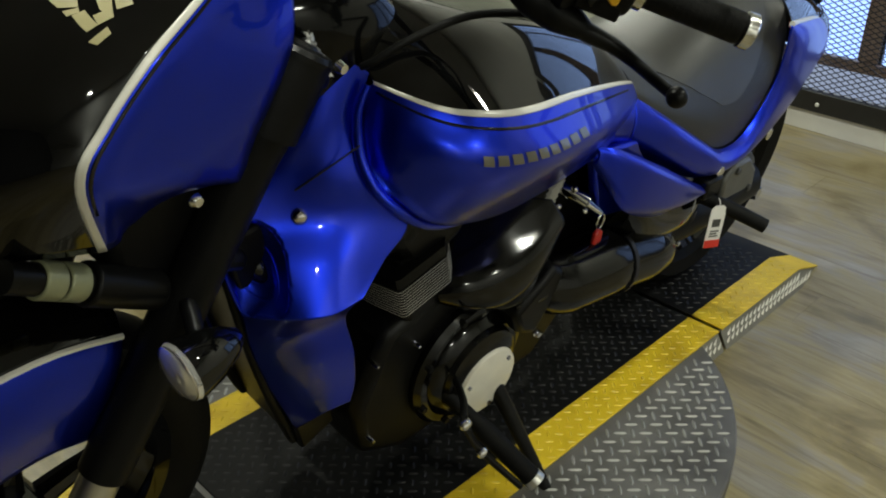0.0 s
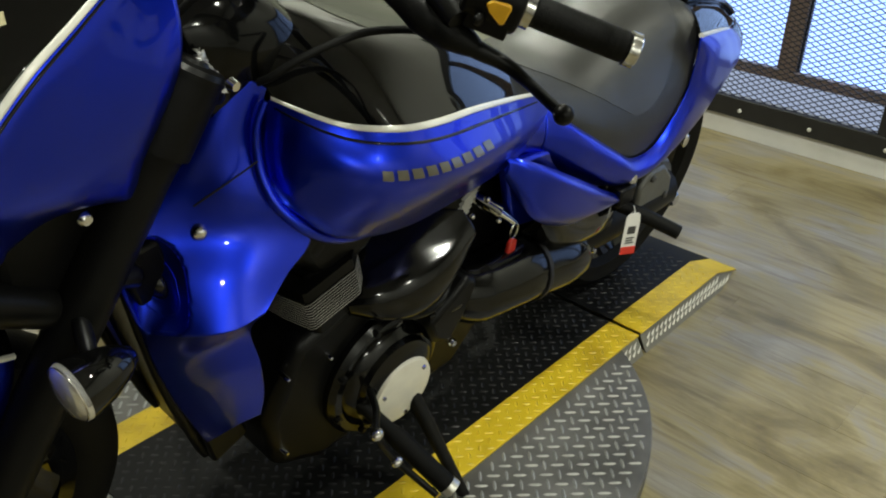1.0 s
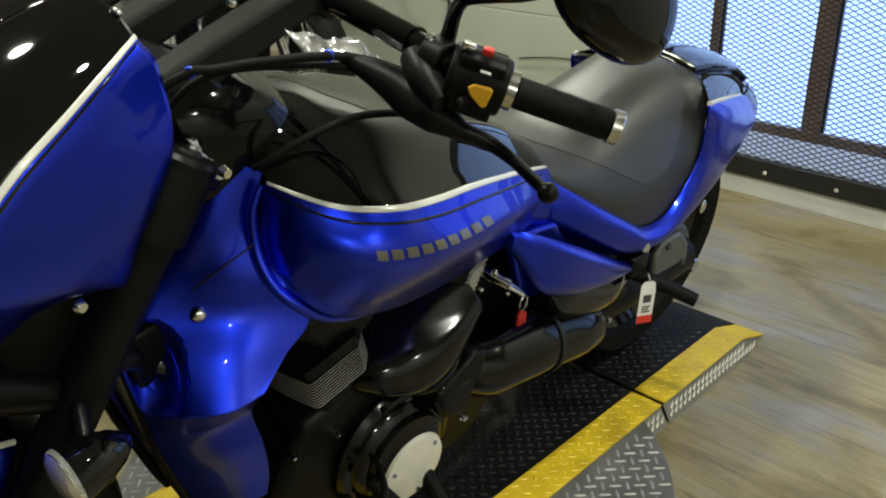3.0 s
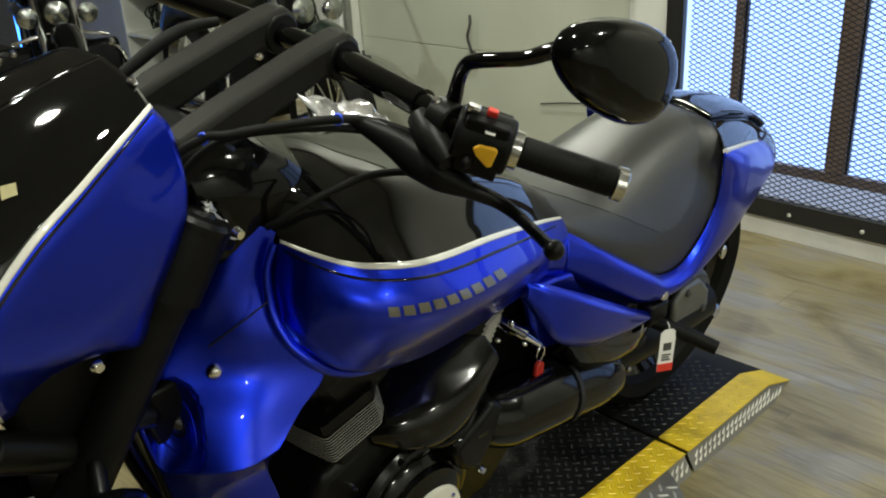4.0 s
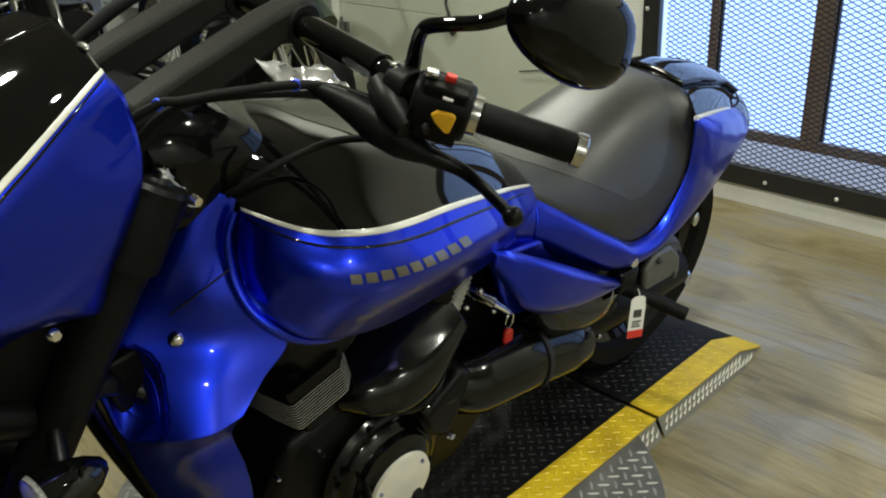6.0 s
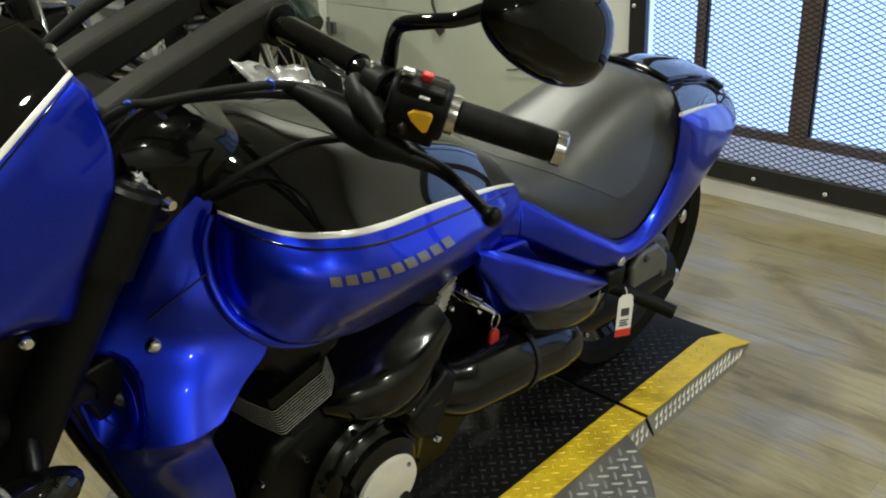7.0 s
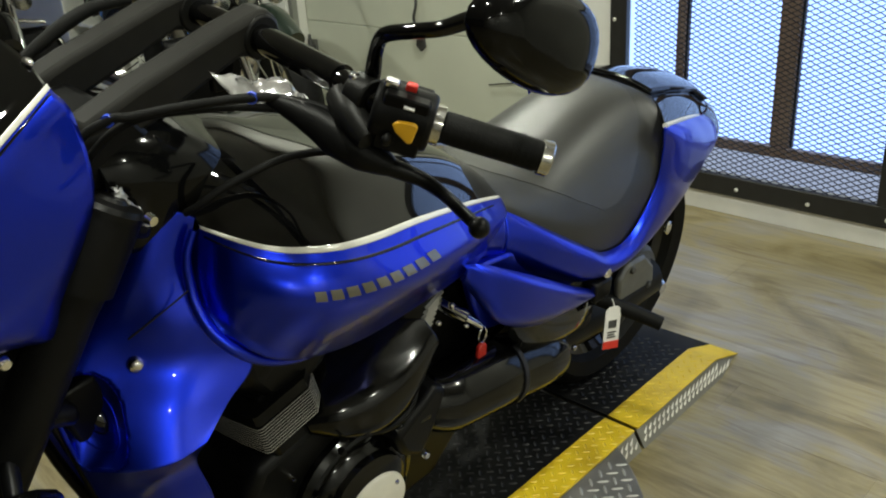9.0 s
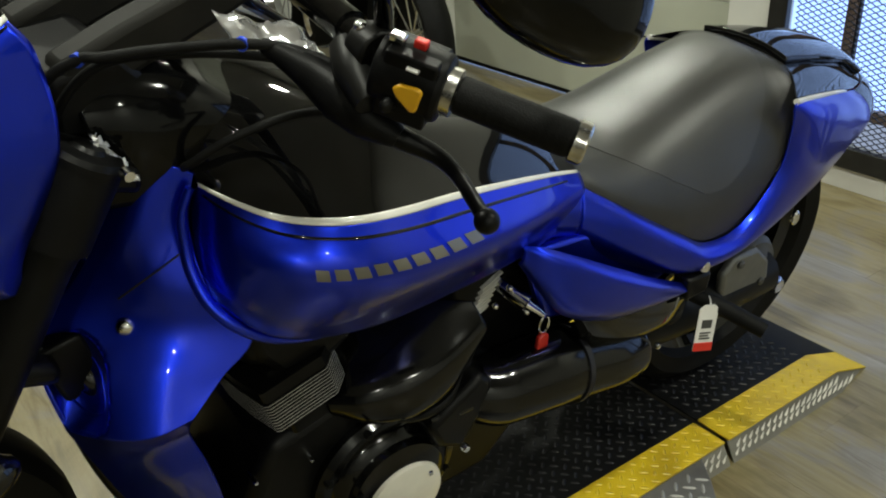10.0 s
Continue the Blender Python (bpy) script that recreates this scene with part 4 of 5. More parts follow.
PANEL = [(1.175, 0.02), (1.180, 0.22), (1.19, 0.36), (1.22, 0.56), (1.27, 0.75), (1.33, 0.86), (1.40, 0.91), (1.46, 0.915), (1.515, 0.89), (1.55, 0.82), (1.58, 0.70), (1.60, 0.55), (1.615, 0.36), (1.622, 0.20), (1.625, 0.02)]
part("seat_panel", Geo().grid(across(inset(PANEL, 0.0040))), M_SEAT, bike, "smooth black vinyl seat centre", sharp=50)

# tail body and under-seat panel
TAIL = [[(1.120, -0.135, 0.700), (1.118, -0.150, 0.680), (1.112, -0.160, 0.655), (1.105, -0.158, 0.625), (1.10, -0.140, 0.605)],
        [(1.198, -0.168, 0.650), (1.199, -0.186, 0.640), (1.200, -0.197, 0.612), (1.200, -0.196, 0.575), (1.200, -0.175, 0.550)],
        [(1.329, -0.196, 0.567), (1.328, -0.213, 0.560), (1.327, -0.223, 0.538), (1.327, -0.221, 0.508), (1.328, -0.195, 0.487)],
        [(1.396, -0.202, 0.529), (1.398, -0.216, 0.523), (1.400, -0.227, 0.508), (1.405, -0.225, 0.490), (1.415, -0.195, 0.472)],
        [(1.483, -0.198, 0.521), (1.487, -0.213, 0.515), (1.490, -0.222, 0.502), (1.495, -0.219, 0.488), (1.500, -0.190, 0.468)],
        [(1.560, -0.190, 0.556), (1.568, -0.205, 0.546), (1.575, -0.211, 0.525), (1.585, -0.209, 0.498), (1.600, -0.180, 0.472)],
        [(1.610, -0.184, 0.620), (1.630, -0.196, 0.600), (1.655, -0.200, 0.560), (1.680, -0.195, 0.515), (1.700, -0.165, 0.474)],
        [(1.614, -0.182, 0.695), (1.660, -0.190, 0.660), (1.710, -0.192, 0.605), (1.760, -0.183, 0.540), (1.790, -0.150, 0.476)],
        [(1.606, -0.181, 0.748), (1.690, -0.184, 0.705), (1.770, -0.178, 0.635), (1.830, -0.166, 0.555), (1.860, -0.135, 0.480)],
        [(1.700, -0.165, 0.730), (1.770, -0.168, 0.695), (1.840, -0.162, 0.635), (1.900, -0.150, 0.560), (1.920, -0.120, 0.488)],
        [(1.790, -0.148, 0.711), (1.840, -0.151, 0.680), (1.900, -0.146, 0.630), (1.955, -0.135, 0.565), (1.965, -0.105, 0.497)],
        [(1.860, -0.135, 0.694), (1.910, -0.135, 0.665), (1.970, -0.128, 0.620), (2.020, -0.117, 0.562), (2.010, -0.090, 0.505)],
        [(1.930, -0.112, 0.672), (1.980, -0.112, 0.645), (2.035, -0.106, 0.605), (2.070, -0.098, 0.556), (2.050, -0.075, 0.510)]]
TAIL_END = [[(1.930, -0.112, 0.672), (1.980, -0.112, 0.645), (2.035, -0.106, 0.605), (2.070, -0.098, 0.556), (2.050, -0.075, 0.510)],
            [(1.990, -0.092, 0.668), (2.040, -0.091, 0.640), (2.088, -0.086, 0.600), (2.112, -0.078, 0.552), (2.085, -0.060, 0.515)],
            [(2.045, -0.052, 0.664), (2.093, -0.052, 0.638), (2.128, -0.049, 0.598), (2.142, -0.045, 0.552), (2.110, -0.038, 0.520)],
            [(2.065, -0.002, 0.662), (2.112, -0.002, 0.637), (2.144, -0.002, 0.598), (2.156, -0.002, 0.552), (2.122, -0.002, 0.522)]]
TAIL_FRONT = [[(1.050, -0.118, 0.735), (1.046, -0.136, 0.715), (1.038, -0.152, 0.690), (1.022, -0.158, 0.657), (1.012, -0.145, 0.630)]] + TAIL[:3]
both("tail_front", Geo().grid(skin(TAIL_FRONT, 24, 12, v1=1 / 3 + 0.004), flip=True), M_BLUE, "pearl blue front end of the tail flank", thick=0.003)
both("tail_side", Geo().grid(skin(TAIL, 24, 100), flip=True), M_BLUE, "pearl blue tail flank", thick=0.003)
both("tail_end", Geo().grid(skin(TAIL_END, 20, 24), flip=True), M_BLACK, "gloss black tail end cap", thick=0.003)
TTOP = [[(1.672, 0, 0.790), (1.670, -0.06, 0.786), (1.655, -0.125, 0.774), (1.608, -0.179, 0.753)],
        [(1.760, 0, 0.783), (1.755, -0.06, 0.776), (1.740, -0.115, 0.757), (1.700, -0.163, 0.734)],
        [(1.870, 0, 0.757), (1.860, -0.055, 0.750), (1.840, -0.100, 0.733), (1.790, -0.146, 0.715)],
        [(1.970, 0, 0.722), (1.960, -0.045, 0.717), (1.930, -0.085, 0.706), (1.860, -0.133, 0.698)],
        [(2.065, 0, 0.668), (2.045, -0.05, 0.668), (1.990, -0.090, 0.671), (1.930, -0.111, 0.676)]]
part("tail_top", Geo().grid(across(skin(TTOP, 20, 48))), M_BLACK, bike, "gloss black tail cowl top", thick=0.003)
part("tail_cover", Geo().grid(across(lifted(skin(TTOP, 14, 44, 0.0, 0.52, 0.03, 0.93), 0.012))), M_BLACK, bike, "raised gloss black tail cover", thick=0.013)
both("tail_stripe", Geo().tube([(1.606, -0.1815, 0.750), (1.700, -0.1650, 0.732), (1.790, -0.1480, 0.713), (1.855, -0.1360, 0.697)], [0.0060, 0.0055, 0.0045, 0.003], 8, 8), M_STRIPE, "silver-white pinstripe")


def on_tail(u, v, h=-0.0008):
    """A point on the tail flank: u from the top edge down, v from front to back."""
    return sheet_point(TAIL, u, v) + h * sheet_normal(TAIL, min(max(u, 0.02), 0.98), min(max(v, 0.02), 0.98))


# Flank creases as thin dark tubes, their shade put into the colour.
both("tail_crease_shade", Geo().tube([on_tail(0.02, 0.475), on_tail(0.20, 0.555), on_tail(0.33, 0.66), on_tail(0.33, 0.78), on_tail(0.18, 0.865), on_tail(0.02, 0.90)], 0.0022, 6, 8), M_SIGNALBLUE)
both("tail_crease_shade", Geo().tube([on_tail(0.05, 0.385), on_tail(0.42, 0.47), on_tail(0.70, 0.575), on_tail(0.80, 0.66)], 0.0022, 6, 8), M_SIGNALBLUE)
part("tail_lip", Geo().tube([(1.86, 0.095, 0.742), (1.95, 0.092, 0.727), (2.05, 0.075, 0.695), (2.13, 0.045, 0.655)], [0.004, 0.011, 0.014, 0.006], 10, 6, flat=0.7), M_DRIVE, bike, "dark grey tail lip")
part("tail_lamp", Geo().ball((2.125, 0, 0.585), (0.04, 0.045, 0.03)), M_RED, bike, "red tail lamp")
both("tail_under", Geo().grid(skin([[(1.66, -0.17, 0.505), (1.80, -0.155, 0.50), (1.95, -0.115, 0.525), (2.045, -0.07, 0.555)], [(1.68, -0.13, 0.45), (1.82, -0.12, 0.455), (1.95, -0.09, 0.485), (2.04, -0.05, 0.53)]], 20, 6), flip=True), M_PLASTIC, "black plastic under tail", thick=0.006)
SIDE = [[(0.965, -0.185, 0.668), (0.990, -0.203, 0.668), (1.050, -0.222, 0.640), (1.140, -0.232, 0.590), (1.240, -0.230, 0.530), (1.355, -0.215, 0.464)],
        [(0.966, -0.192, 0.662), (0.995, -0.222, 0.652), (1.055, -0.243, 0.622), (1.140, -0.252, 0.572), (1.240, -0.248, 0.518), (1.353, -0.226, 0.461)],
        [(0.962, -0.195, 0.650), (0.992, -0.226, 0.606), (1.044, -0.246, 0.558), (1.135, -0.254, 0.520), (1.230, -0.250, 0.491), (1.345, -0.232, 0.460)],
        [(0.960, -0.188, 0.640), (0.990, -0.212, 0.588), (1.034, -0.230, 0.535), (1.125, -0.238, 0.493), (1.220, -0.236, 0.474), (1.335, -0.225, 0.459)]]
both("side_panel", Geo().grid(skin(SIDE, 36, 18), flip=True), M_BLUE, "pearl blue side panel", thick=0.004)
LOWER = [[(1.075, -0.218, 0.548), (1.110, -0.234, 0.515), (1.20, -0.236, 0.480), (1.30, -0.229, 0.466), (1.375, -0.214, 0.458)],
         [(1.080, -0.216, 0.505), (1.115, -0.234, 0.472), (1.20, -0.240, 0.440), (1.30, -0.234, 0.424), (1.380, -0.212, 0.412)],
         [(1.088, -0.196, 0.462), (1.120, -0.213, 0.430), (1.20, -0.224, 0.402), (1.30, -0.222, 0.384), (1.385, -0.203, 0.366)],
         [(1.100, -0.150, 0.440), (1.125, -0.160, 0.410), (1.20, -0.170, 0.380), (1.30, -0.174, 0.360), (1.385, -0.168, 0.346)]]
both("lower_cover", Geo().grid(skin(LOWER, 30, 24), flip=True), M_BLACK, "gloss black lower side cover", thick=0.004)
both("side_filler", Geo().prism([(0.99, 0.635), (1.12, 0.625), (1.34, 0.50), (1.36, 0.46), (1.24, 0.44), (1.05, 0.48)], -0.172, -0.15), M_BLUE, "pearl blue panel below the tail flank", bevel=0.006)
both("panel_screw", Geo().lathe([(0, 0.008), (0.009, 0.0075), (0.0125, 0.004), (0.0135, 0.0), (0, 0)], Matrix.Translation((1.383, -0.226, 0.498)) @ pose(0, 0, 0, 80, 0, 0), 16), M_CHROME, "polished panel screw")

# rear wheel, drive and footrest
def wheel(name, centre, radius, width, rim_r, turn=None, label=""):
    m = Matrix.Translation(centre) @ TOLEFT
    if turn:
        m = turn @ m
    root = new(name)
    root.parent = bike
    h = width / 2
    prof = [(rim_r, -h * 0.72), (rim_r + 0.012, -h * 0.9), (radius * 0.86, -h), (radius * 0.95, -h * 0.82), (radius * 0.99, -h * 0.45), (radius, 0), (radius * 0.99, h * 0.45), (radius * 0.95, h * 0.82), (radius * 0.86, h), (rim_r + 0.012, h * 0.9), (rim_r, h * 0.72)]
    part("tyre", Geo().lathe(prof, m, 64), M_RUBBER, root, "black road tyre")
    part("rim", Geo().lathe([(rim_r, -h * 0.72), (rim_r - 0.02, -h * 0.6), (rim_r - 0.03, 0), (rim_r - 0.02, h * 0.6), (rim_r, h * 0.72)], m, 48), M_BLACK, root, "gloss black cast rim")
    for k in range(5):
        a = 2 * math.pi * k / 5
        g = Geo().tube([(0.04 * math.cos(a), 0.04 * math.sin(a), 0), (0.5 * rim_r * math.cos(a + 0.1), 0.5 * rim_r * math.sin(a + 0.1), 0), ((rim_r - 0.02) * math.cos(a), (rim_r - 0.02) * math.sin(a), 0)], [0.022, 0.016, 0.02], 8)
        part("spoke", g.moved(m), M_BLACK, root)
    part("hub", Geo().lathe([(0, -0.05), (0.05, -0.05), (0.055, 0), (0.05, 0.05), (0, 0.05)], m, 24), M_BLACK, root)
    return root


wheel("rear_wheel", (1.67, 0, 0.325), 0.325, 0.235, 0.235)
final = Geo().lathe([(0, 0.0), (0.085, 0.0), (0.088, 0.02), (0.078, 0.035), (0.06, 0.04), (0.05, 0.05), (0, 0.05)], Matrix.Translation((1.66, -0.125, 0.33)) @ TOLEFT, 32)
part("final_drive", final, M_DRIVE, bike, "dark cast final drive case")
part("hanger_plate", Geo().prism([(1.50, 0.41), (1.530, 0.445), (1.601, 0.440), (1.650, 0.395), (1.665, 0.345), (1.626, 0.309), (1.560, 0.322), (1.51, 0.355)], -0.20, -0.18), M_GREYCASE, bike, "grey cast footrest hanger", bevel=0.008)
both("footrest", Geo().tube([(1.41, -0.20, 0.405), (1.44, -0.25, 0.395), (1.476, -0.326, 0.376)], [0.013, 0.017, 0.016], 12, 4), M_RUBBER, "folded black rubber passenger footrest")
for x, z in ((1.545, 0.425), (1.635, 0.350)):
    part("hanger_bolt", Geo().lathe([(0, 0.007), (0.006, 0.007), (0.009, 0.004), (0.009, 0), (0, 0)], Matrix.Translation((x, -0.200, z)) @ TOLEFT, 10), M_DRIVE, bike, "dark bolt head")
part("hanger_bracket", Geo().box(1.34, 1.40, -0.235, -0.195, 0.44, 0.485), M_CASE, bike, bevel=0.006)
part("axle_nut", Geo().lathe([(0, 0.03), (0.016, 0.03), (0.02, 0.02), (0.02, 0), (0, 0)], Matrix.Translation((1.735, -0.165, 0.29)) @ TOLEFT, 6), M_CHROME, bike, "bright axle nut")
part("rear_reflector", Geo().ball((1.83, -0.13, 0.40), (0.012, 0.008, 0.02)), M_CHROME, bike, "small bright bracket clamp")

# front wheel, fork and fender
wheel("front_wheel", (0, 0, 0.32), 0.32, 0.13, 0.235, STEER)
up = STEER_AXIS
for side in (-1, 1):
    foot = Vector((0.0, side * 0.118, 0.32))
    part("fork_slider", steered(Geo().tube([foot - 0.02 * up, foot + 0.30 * up], 0.026, 20, 1)), M_ALU, bike, "bare metal lower fork tube")
    part("fork_cover", steered(Geo().tube([foot + 0.185 * up, foot + 0.20 * up, foot + 0.615 * up, foot + 0.645 * up, foot + 0.70 * up, foot + 0.745 * up], [0.031, 0.033, 0.033, 0.042, 0.042, 0.041], 24, 3)), M_PLASTIC, bike, "satin black upper fork cover")
    ring = foot + 0.745 * up
    part("fork_cap", steered(Geo().lathe([(0, 0.012), (0.016, 0.012), (0.02, 0.008), (0.038, 0.006), (0.042, 0.0), (0, 0.0)], Matrix.Translation(ring) @ pose(0, 0, 0, 0, 31, 0), 24)), M_CASE, bike)
    part("clamp_band", steered(Geo().tube([foot + 0.739 * up, foot + 0.745 * up], 0.0425, 24, 1)), M_CASE, bike)
    part("clamp_bolt", steered(Geo().lathe([(0, 0.01), (0.006, 0.01), (0.008, 0.0), (0, 0)], Matrix.Translation(foot + 0.735 * up + Vector((0.028, side * 0.040, 0))) @ pose(0, 0, 0, 90, 0, 0), 10)), M_CHROME, bike)
part("lower_yoke", steered(Geo().prism([(0.22, 0.71), (0.31, 0.67), (0.315, 0.70), (0.23, 0.74)], -0.125, 0.125)), M_CASE, bike, bevel=0.012)
part("upper_yoke", steered(Geo().prism([(0.345, 0.925), (0.44, 0.885), (0.445, 0.92), (0.36, 0.955)], -0.12, 0.12)), M_CASE, bike, bevel=0.012)
FRAILS = []
for d, y in ((0.385, 0.0), (0.380, 0.035), (0.368, 0.066), (0.350, 0.088), (0.322, 0.099), (0.28, 0.102), (0.235, 0.098), (0.20, 0.094)):
    line = []
    for k in range(11):
        a = radians(-25 + 14 * k)
        line.append((-d * math.cos(a), -y, 0.32 + d * math.sin(a)))
    FRAILS.append(line)
both("fender_crown", Geo().grid(skin(FRAILS[:4], 30, 9)), M_BLACK, "gloss black fender crown", turn=STEER, thick=0.004, offset=1.0)
both("front_fender", Geo().grid(skin(FRAILS[3:], 30, 14, 0.30, 1.0)), M_BLUE, "pearl blue front fender side", turn=STEER, thick=0.004, offset=1.0)
both("fender_stripe", Geo().tube(FRAILS[3], 0.0042, 6, 3), M_STRIPE, "silver-white pinstripe", turn=STEER)

# headlight cowl
COWL = [[(0.350, 0, 1.128), (0.28, 0, 1.112), (0.20, 0, 1.085), (0.12, 0, 1.045), (0.05, 0, 0.99), (0.0, 0, 0.92), (-0.01, 0, 0.86)],
        [(0.346, -0.055, 1.122), (0.28, -0.07, 1.103), (0.20, -0.083, 1.073), (0.12, -0.092, 1.032), (0.06, -0.095, 0.975), (0.02, -0.09, 0.90), (0.02, -0.08, 0.83)],
        [(0.344, -0.094, 1.104), (0.285, -0.115, 1.080), (0.23, -0.128, 1.052), (0.170, -0.14, 1.020), (0.115, -0.147, 0.972), (0.085, -0.148, 0.925), (0.115, -0.122, 0.815)],
        [(0.358, -0.110, 1.072), (0.300, -0.128, 1.045), (0.25, -0.140, 1.015), (0.195, -0.15, 0.980), (0.145, -0.154, 0.94), (0.128, -0.151, 0.895), (0.14, -0.124, 0.830)],
        [(0.353, -0.134, 0.985), (0.315, -0.146, 0.965), (0.272, -0.152, 0.94), (0.23, -0.155, 0.915), (0.195, -0.153, 0.89), (0.178, -0.146, 0.872), (0.175, -0.128, 0.848)],
        [(0.296, -0.138, 0.880), (0.282, -0.144, 0.880), (0.265, -0.148, 0.876), (0.245, -0.147, 0.868), (0.23, -0.143, 0.860), (0.222, -0.137, 0.854), (0.220, -0.126, 0.848)],
        [(0.290, -0.132, 0.834), (0.282, -0.135, 0.836), (0.274, -0.137, 0.838), (0.266, -0.136, 0.840), (0.259, -0.133, 0.841), (0.253, -0.129, 0.842), (0.248, -0.122, 0.843)]]
CL = 2 / 6
both("cowl_front", Geo().grid(skin(COWL, 36, 18, v1=CL)), M_BLACK, "gloss black headlight cowl front", turn=STEER, thick=0.004, offset=1.0)
both("cowl_side", Geo().grid(skin(COWL, 36, 30, v0=CL)), M_BLUE, "pearl blue cowl flank", turn=STEER, thick=0.004, offset=1.0)
both("cowl_stripe", Geo().grid(lifted(skin(COWL, 40, 3, 0.0, 1.0, CL - 0.012, CL + 0.012), 0.0055)), M_STRIPE, "silver-white pinstripe", turn=STEER, thick=0.001)
both("cowl_pinline", Geo().grid(lifted(skin(COWL, 40, 2, 0.02, 0.9, CL + 0.020, CL + 0.032), 0.0052)), M_BLACK, "thin black pinline", turn=STEER, thick=0.0008)


for corners in ([(0.462, 0.088), (0.462, 0.120), (0.440, 0.145), (0.420, 0.122)], [(0.462, 0.130), (0.464, 0.143), (0.446, 0.154), (0.440, 0.146)],
                [(0.458, 0.148), (0.472, 0.193), (0.452, 0.200), (0.438, 0.158)], [(0.452, 0.200), (0.428, 0.212), (0.418, 0.190), (0.440, 0.178)], [(0.428, 0.212), (0.385, 0.168), (0.405, 0.146), (0.425, 0.180)],
                [(0.490, 0.208), (0.492, 0.226), (0.462, 0.232), (0.450, 0.216)], [(0.388, 0.176), (0.412, 0.205), (0.390, 0.222), (0.368, 0.196)]):
    part("logo_shape", steered(decal(COWL, corners, 0.0052)), M_LOGO, bike, "beige decal shape on the cowl")
# Highlight on the glossy parts by the fork, modelled as a white strip.
glint = []
random.seed(9)
GLINT = [(0.411, -0.118, 0.968), (0.416, -0.120, 0.955), (0.423, -0.122, 0.943), (0.431, -0.122, 0.930), (0.438, -0.121, 0.918), (0.445, -0.120, 0.905)]
for i in range(21):
    c = at(GLINT, i / 20)
    w = 0.006 + 0.009 * math.sin(math.pi * min(1.0, i / 16)) ** 0.8
    glint.append([c + Vector((w * (j / 5 - 0.5) + random.uniform(-0.003, 0.003), random.uniform(-0.005, 0.005), -0.3 * w * (j / 5 - 0.5) + random.uniform(-0.003, 0.003))) for j in range(6)])
part("glint_strip", Geo().grid(glint), M_GLINT, bike, "crumpled white strip drawn as a glint beside the fork", thick=0.001)
part("cowl_inner", steered(Geo().prism([(0.345, 1.10), (0.33, 0.84), (0.20, 0.82), (0.10, 0.90), (0.14, 0.99)], -0.085, 0.085)), M_PLASTIC, bike, bevel=0.01)
both("cowl_bolt", Geo().lathe([(0, 0.006), (0.006, 0.006), (0.009, 0.003), (0.01, 0), (0, 0)], Matrix.Translation((0.229, -0.128, 0.826)) @ pose(0, 0, 0, 90, 0, 0), 14), M_CHROME, "polished cowl bolt", turn=STEER)
for x, y, z in ((0.343, -0.066, 1.124),):
    part("cowl_stud", steered(Geo().ball((x, y, z), (0.005, 0.009, 0.005))), M_CHROME, bike, "small chrome stud")
part("cowl_bracket", steered(Geo().prism([(0.13, 0.84), (0.31, 0.84), (0.30, 0.70), (0.22, 0.68), (0.14, 0.74)], -0.10, 0.10)), M_PLASTIC, bike, "black headlight bracket", bevel=0.015)
for side in (-1, 1):
    horn = part("horn", steered(Geo().tube([(0.19, side * 0.10, 0.698), (0.102, side * 0.10, 0.758)], 0.026, 20, 1)), M_CASE, bike, "small black horn", bevel=0.004)
    part("horn_core", steered(Geo().tube([(0.105, side * 0.10, 0.757), (0.020, side * 0.10, 0.815)], 0.018, 16, 1)), M_CASE, horn)
    for a in (0.098, 0.073):
        part("horn_ring", steered(Geo().tube([(a, side * 0.10, 0.7615 + (0.098 - a) * 0.683), (a - 0.022, side * 0.10, 0.7765 + (0.098 - a) * 0.683)], 0.0215, 20, 1)), M_OLIVE, horn, "dull olive-grey metal ring", bevel=0.002)
part("headlight", steered(Geo().ball((0.01, 0, 0.86), (0.05, 0.09, 0.10))), M_LENS, bike, "clear headlight lens")

# handlebar with risers, switches, lever, mirror
def risers():
    for side in (-1, 1):
        y = side * 0.062
        g = Geo().prism([(0.385, 1.000), (0.385, 1.040), (0.46, 1.068), (0.60, 1.110), (0.665, 1.125), (0.690, 1.105), (0.682, 1.070), (0.655, 1.060), (0.62, 1.066), (0.55, 1.040), (0.46, 1.008), (0.42, 0.99)], y - 0.021, y + 0.021)
        part("riser", steered(g), M_RISER, bike, "flat satin black handlebar riser", bevel=0.009)
        c = Geo().tube([(0.655, y - 0.024, 1.088), (0.655, y + 0.024, 1.088)], 0.030, 20, 1)
        part("bar_clamp", steered(c), M_SATIN, bike, bevel=0.003)


risers()
part("riser_base", steered(Geo().prism([(0.37, 0.96), (0.37, 1.03), (0.45, 1.04), (0.50, 0.98), (0.47, 0.94)], -0.085, 0.085)), M_PLASTIC, bike, bevel=0.01)
BAR = [(0.655, 0, 1.088), (0.650, -0.09, 1.088), (0.630, -0.16, 1.094), (0.615, -0.24, 1.098), (0.605, -0.31, 1.094), (0.618, -0.375, 1.086), (0.660, -0.43, 1.074), (0.697, -0.497, 1.060)]
both("handlebar", Geo().tube(BAR, [0.016, 0.016, 0.016, 0.016, 0.0145, 0.012, 0.012, 0.012], 16), M_BLACK, "gloss black handlebar tube", turn=STEER)
both("bar_cover", Geo().tube([(0.652, -0.085, 1.088), (0.632, -0.16, 1.094), (0.612, -0.26, 1.098)], 0.019, 16), M_BLACK, "gloss black bar section", turn=STEER)
gd = Vector((0.072, -0.122, -0.024)).normalized()
ge = Vector((0.697, -0.501, 1.059))
prof, rad = [], []
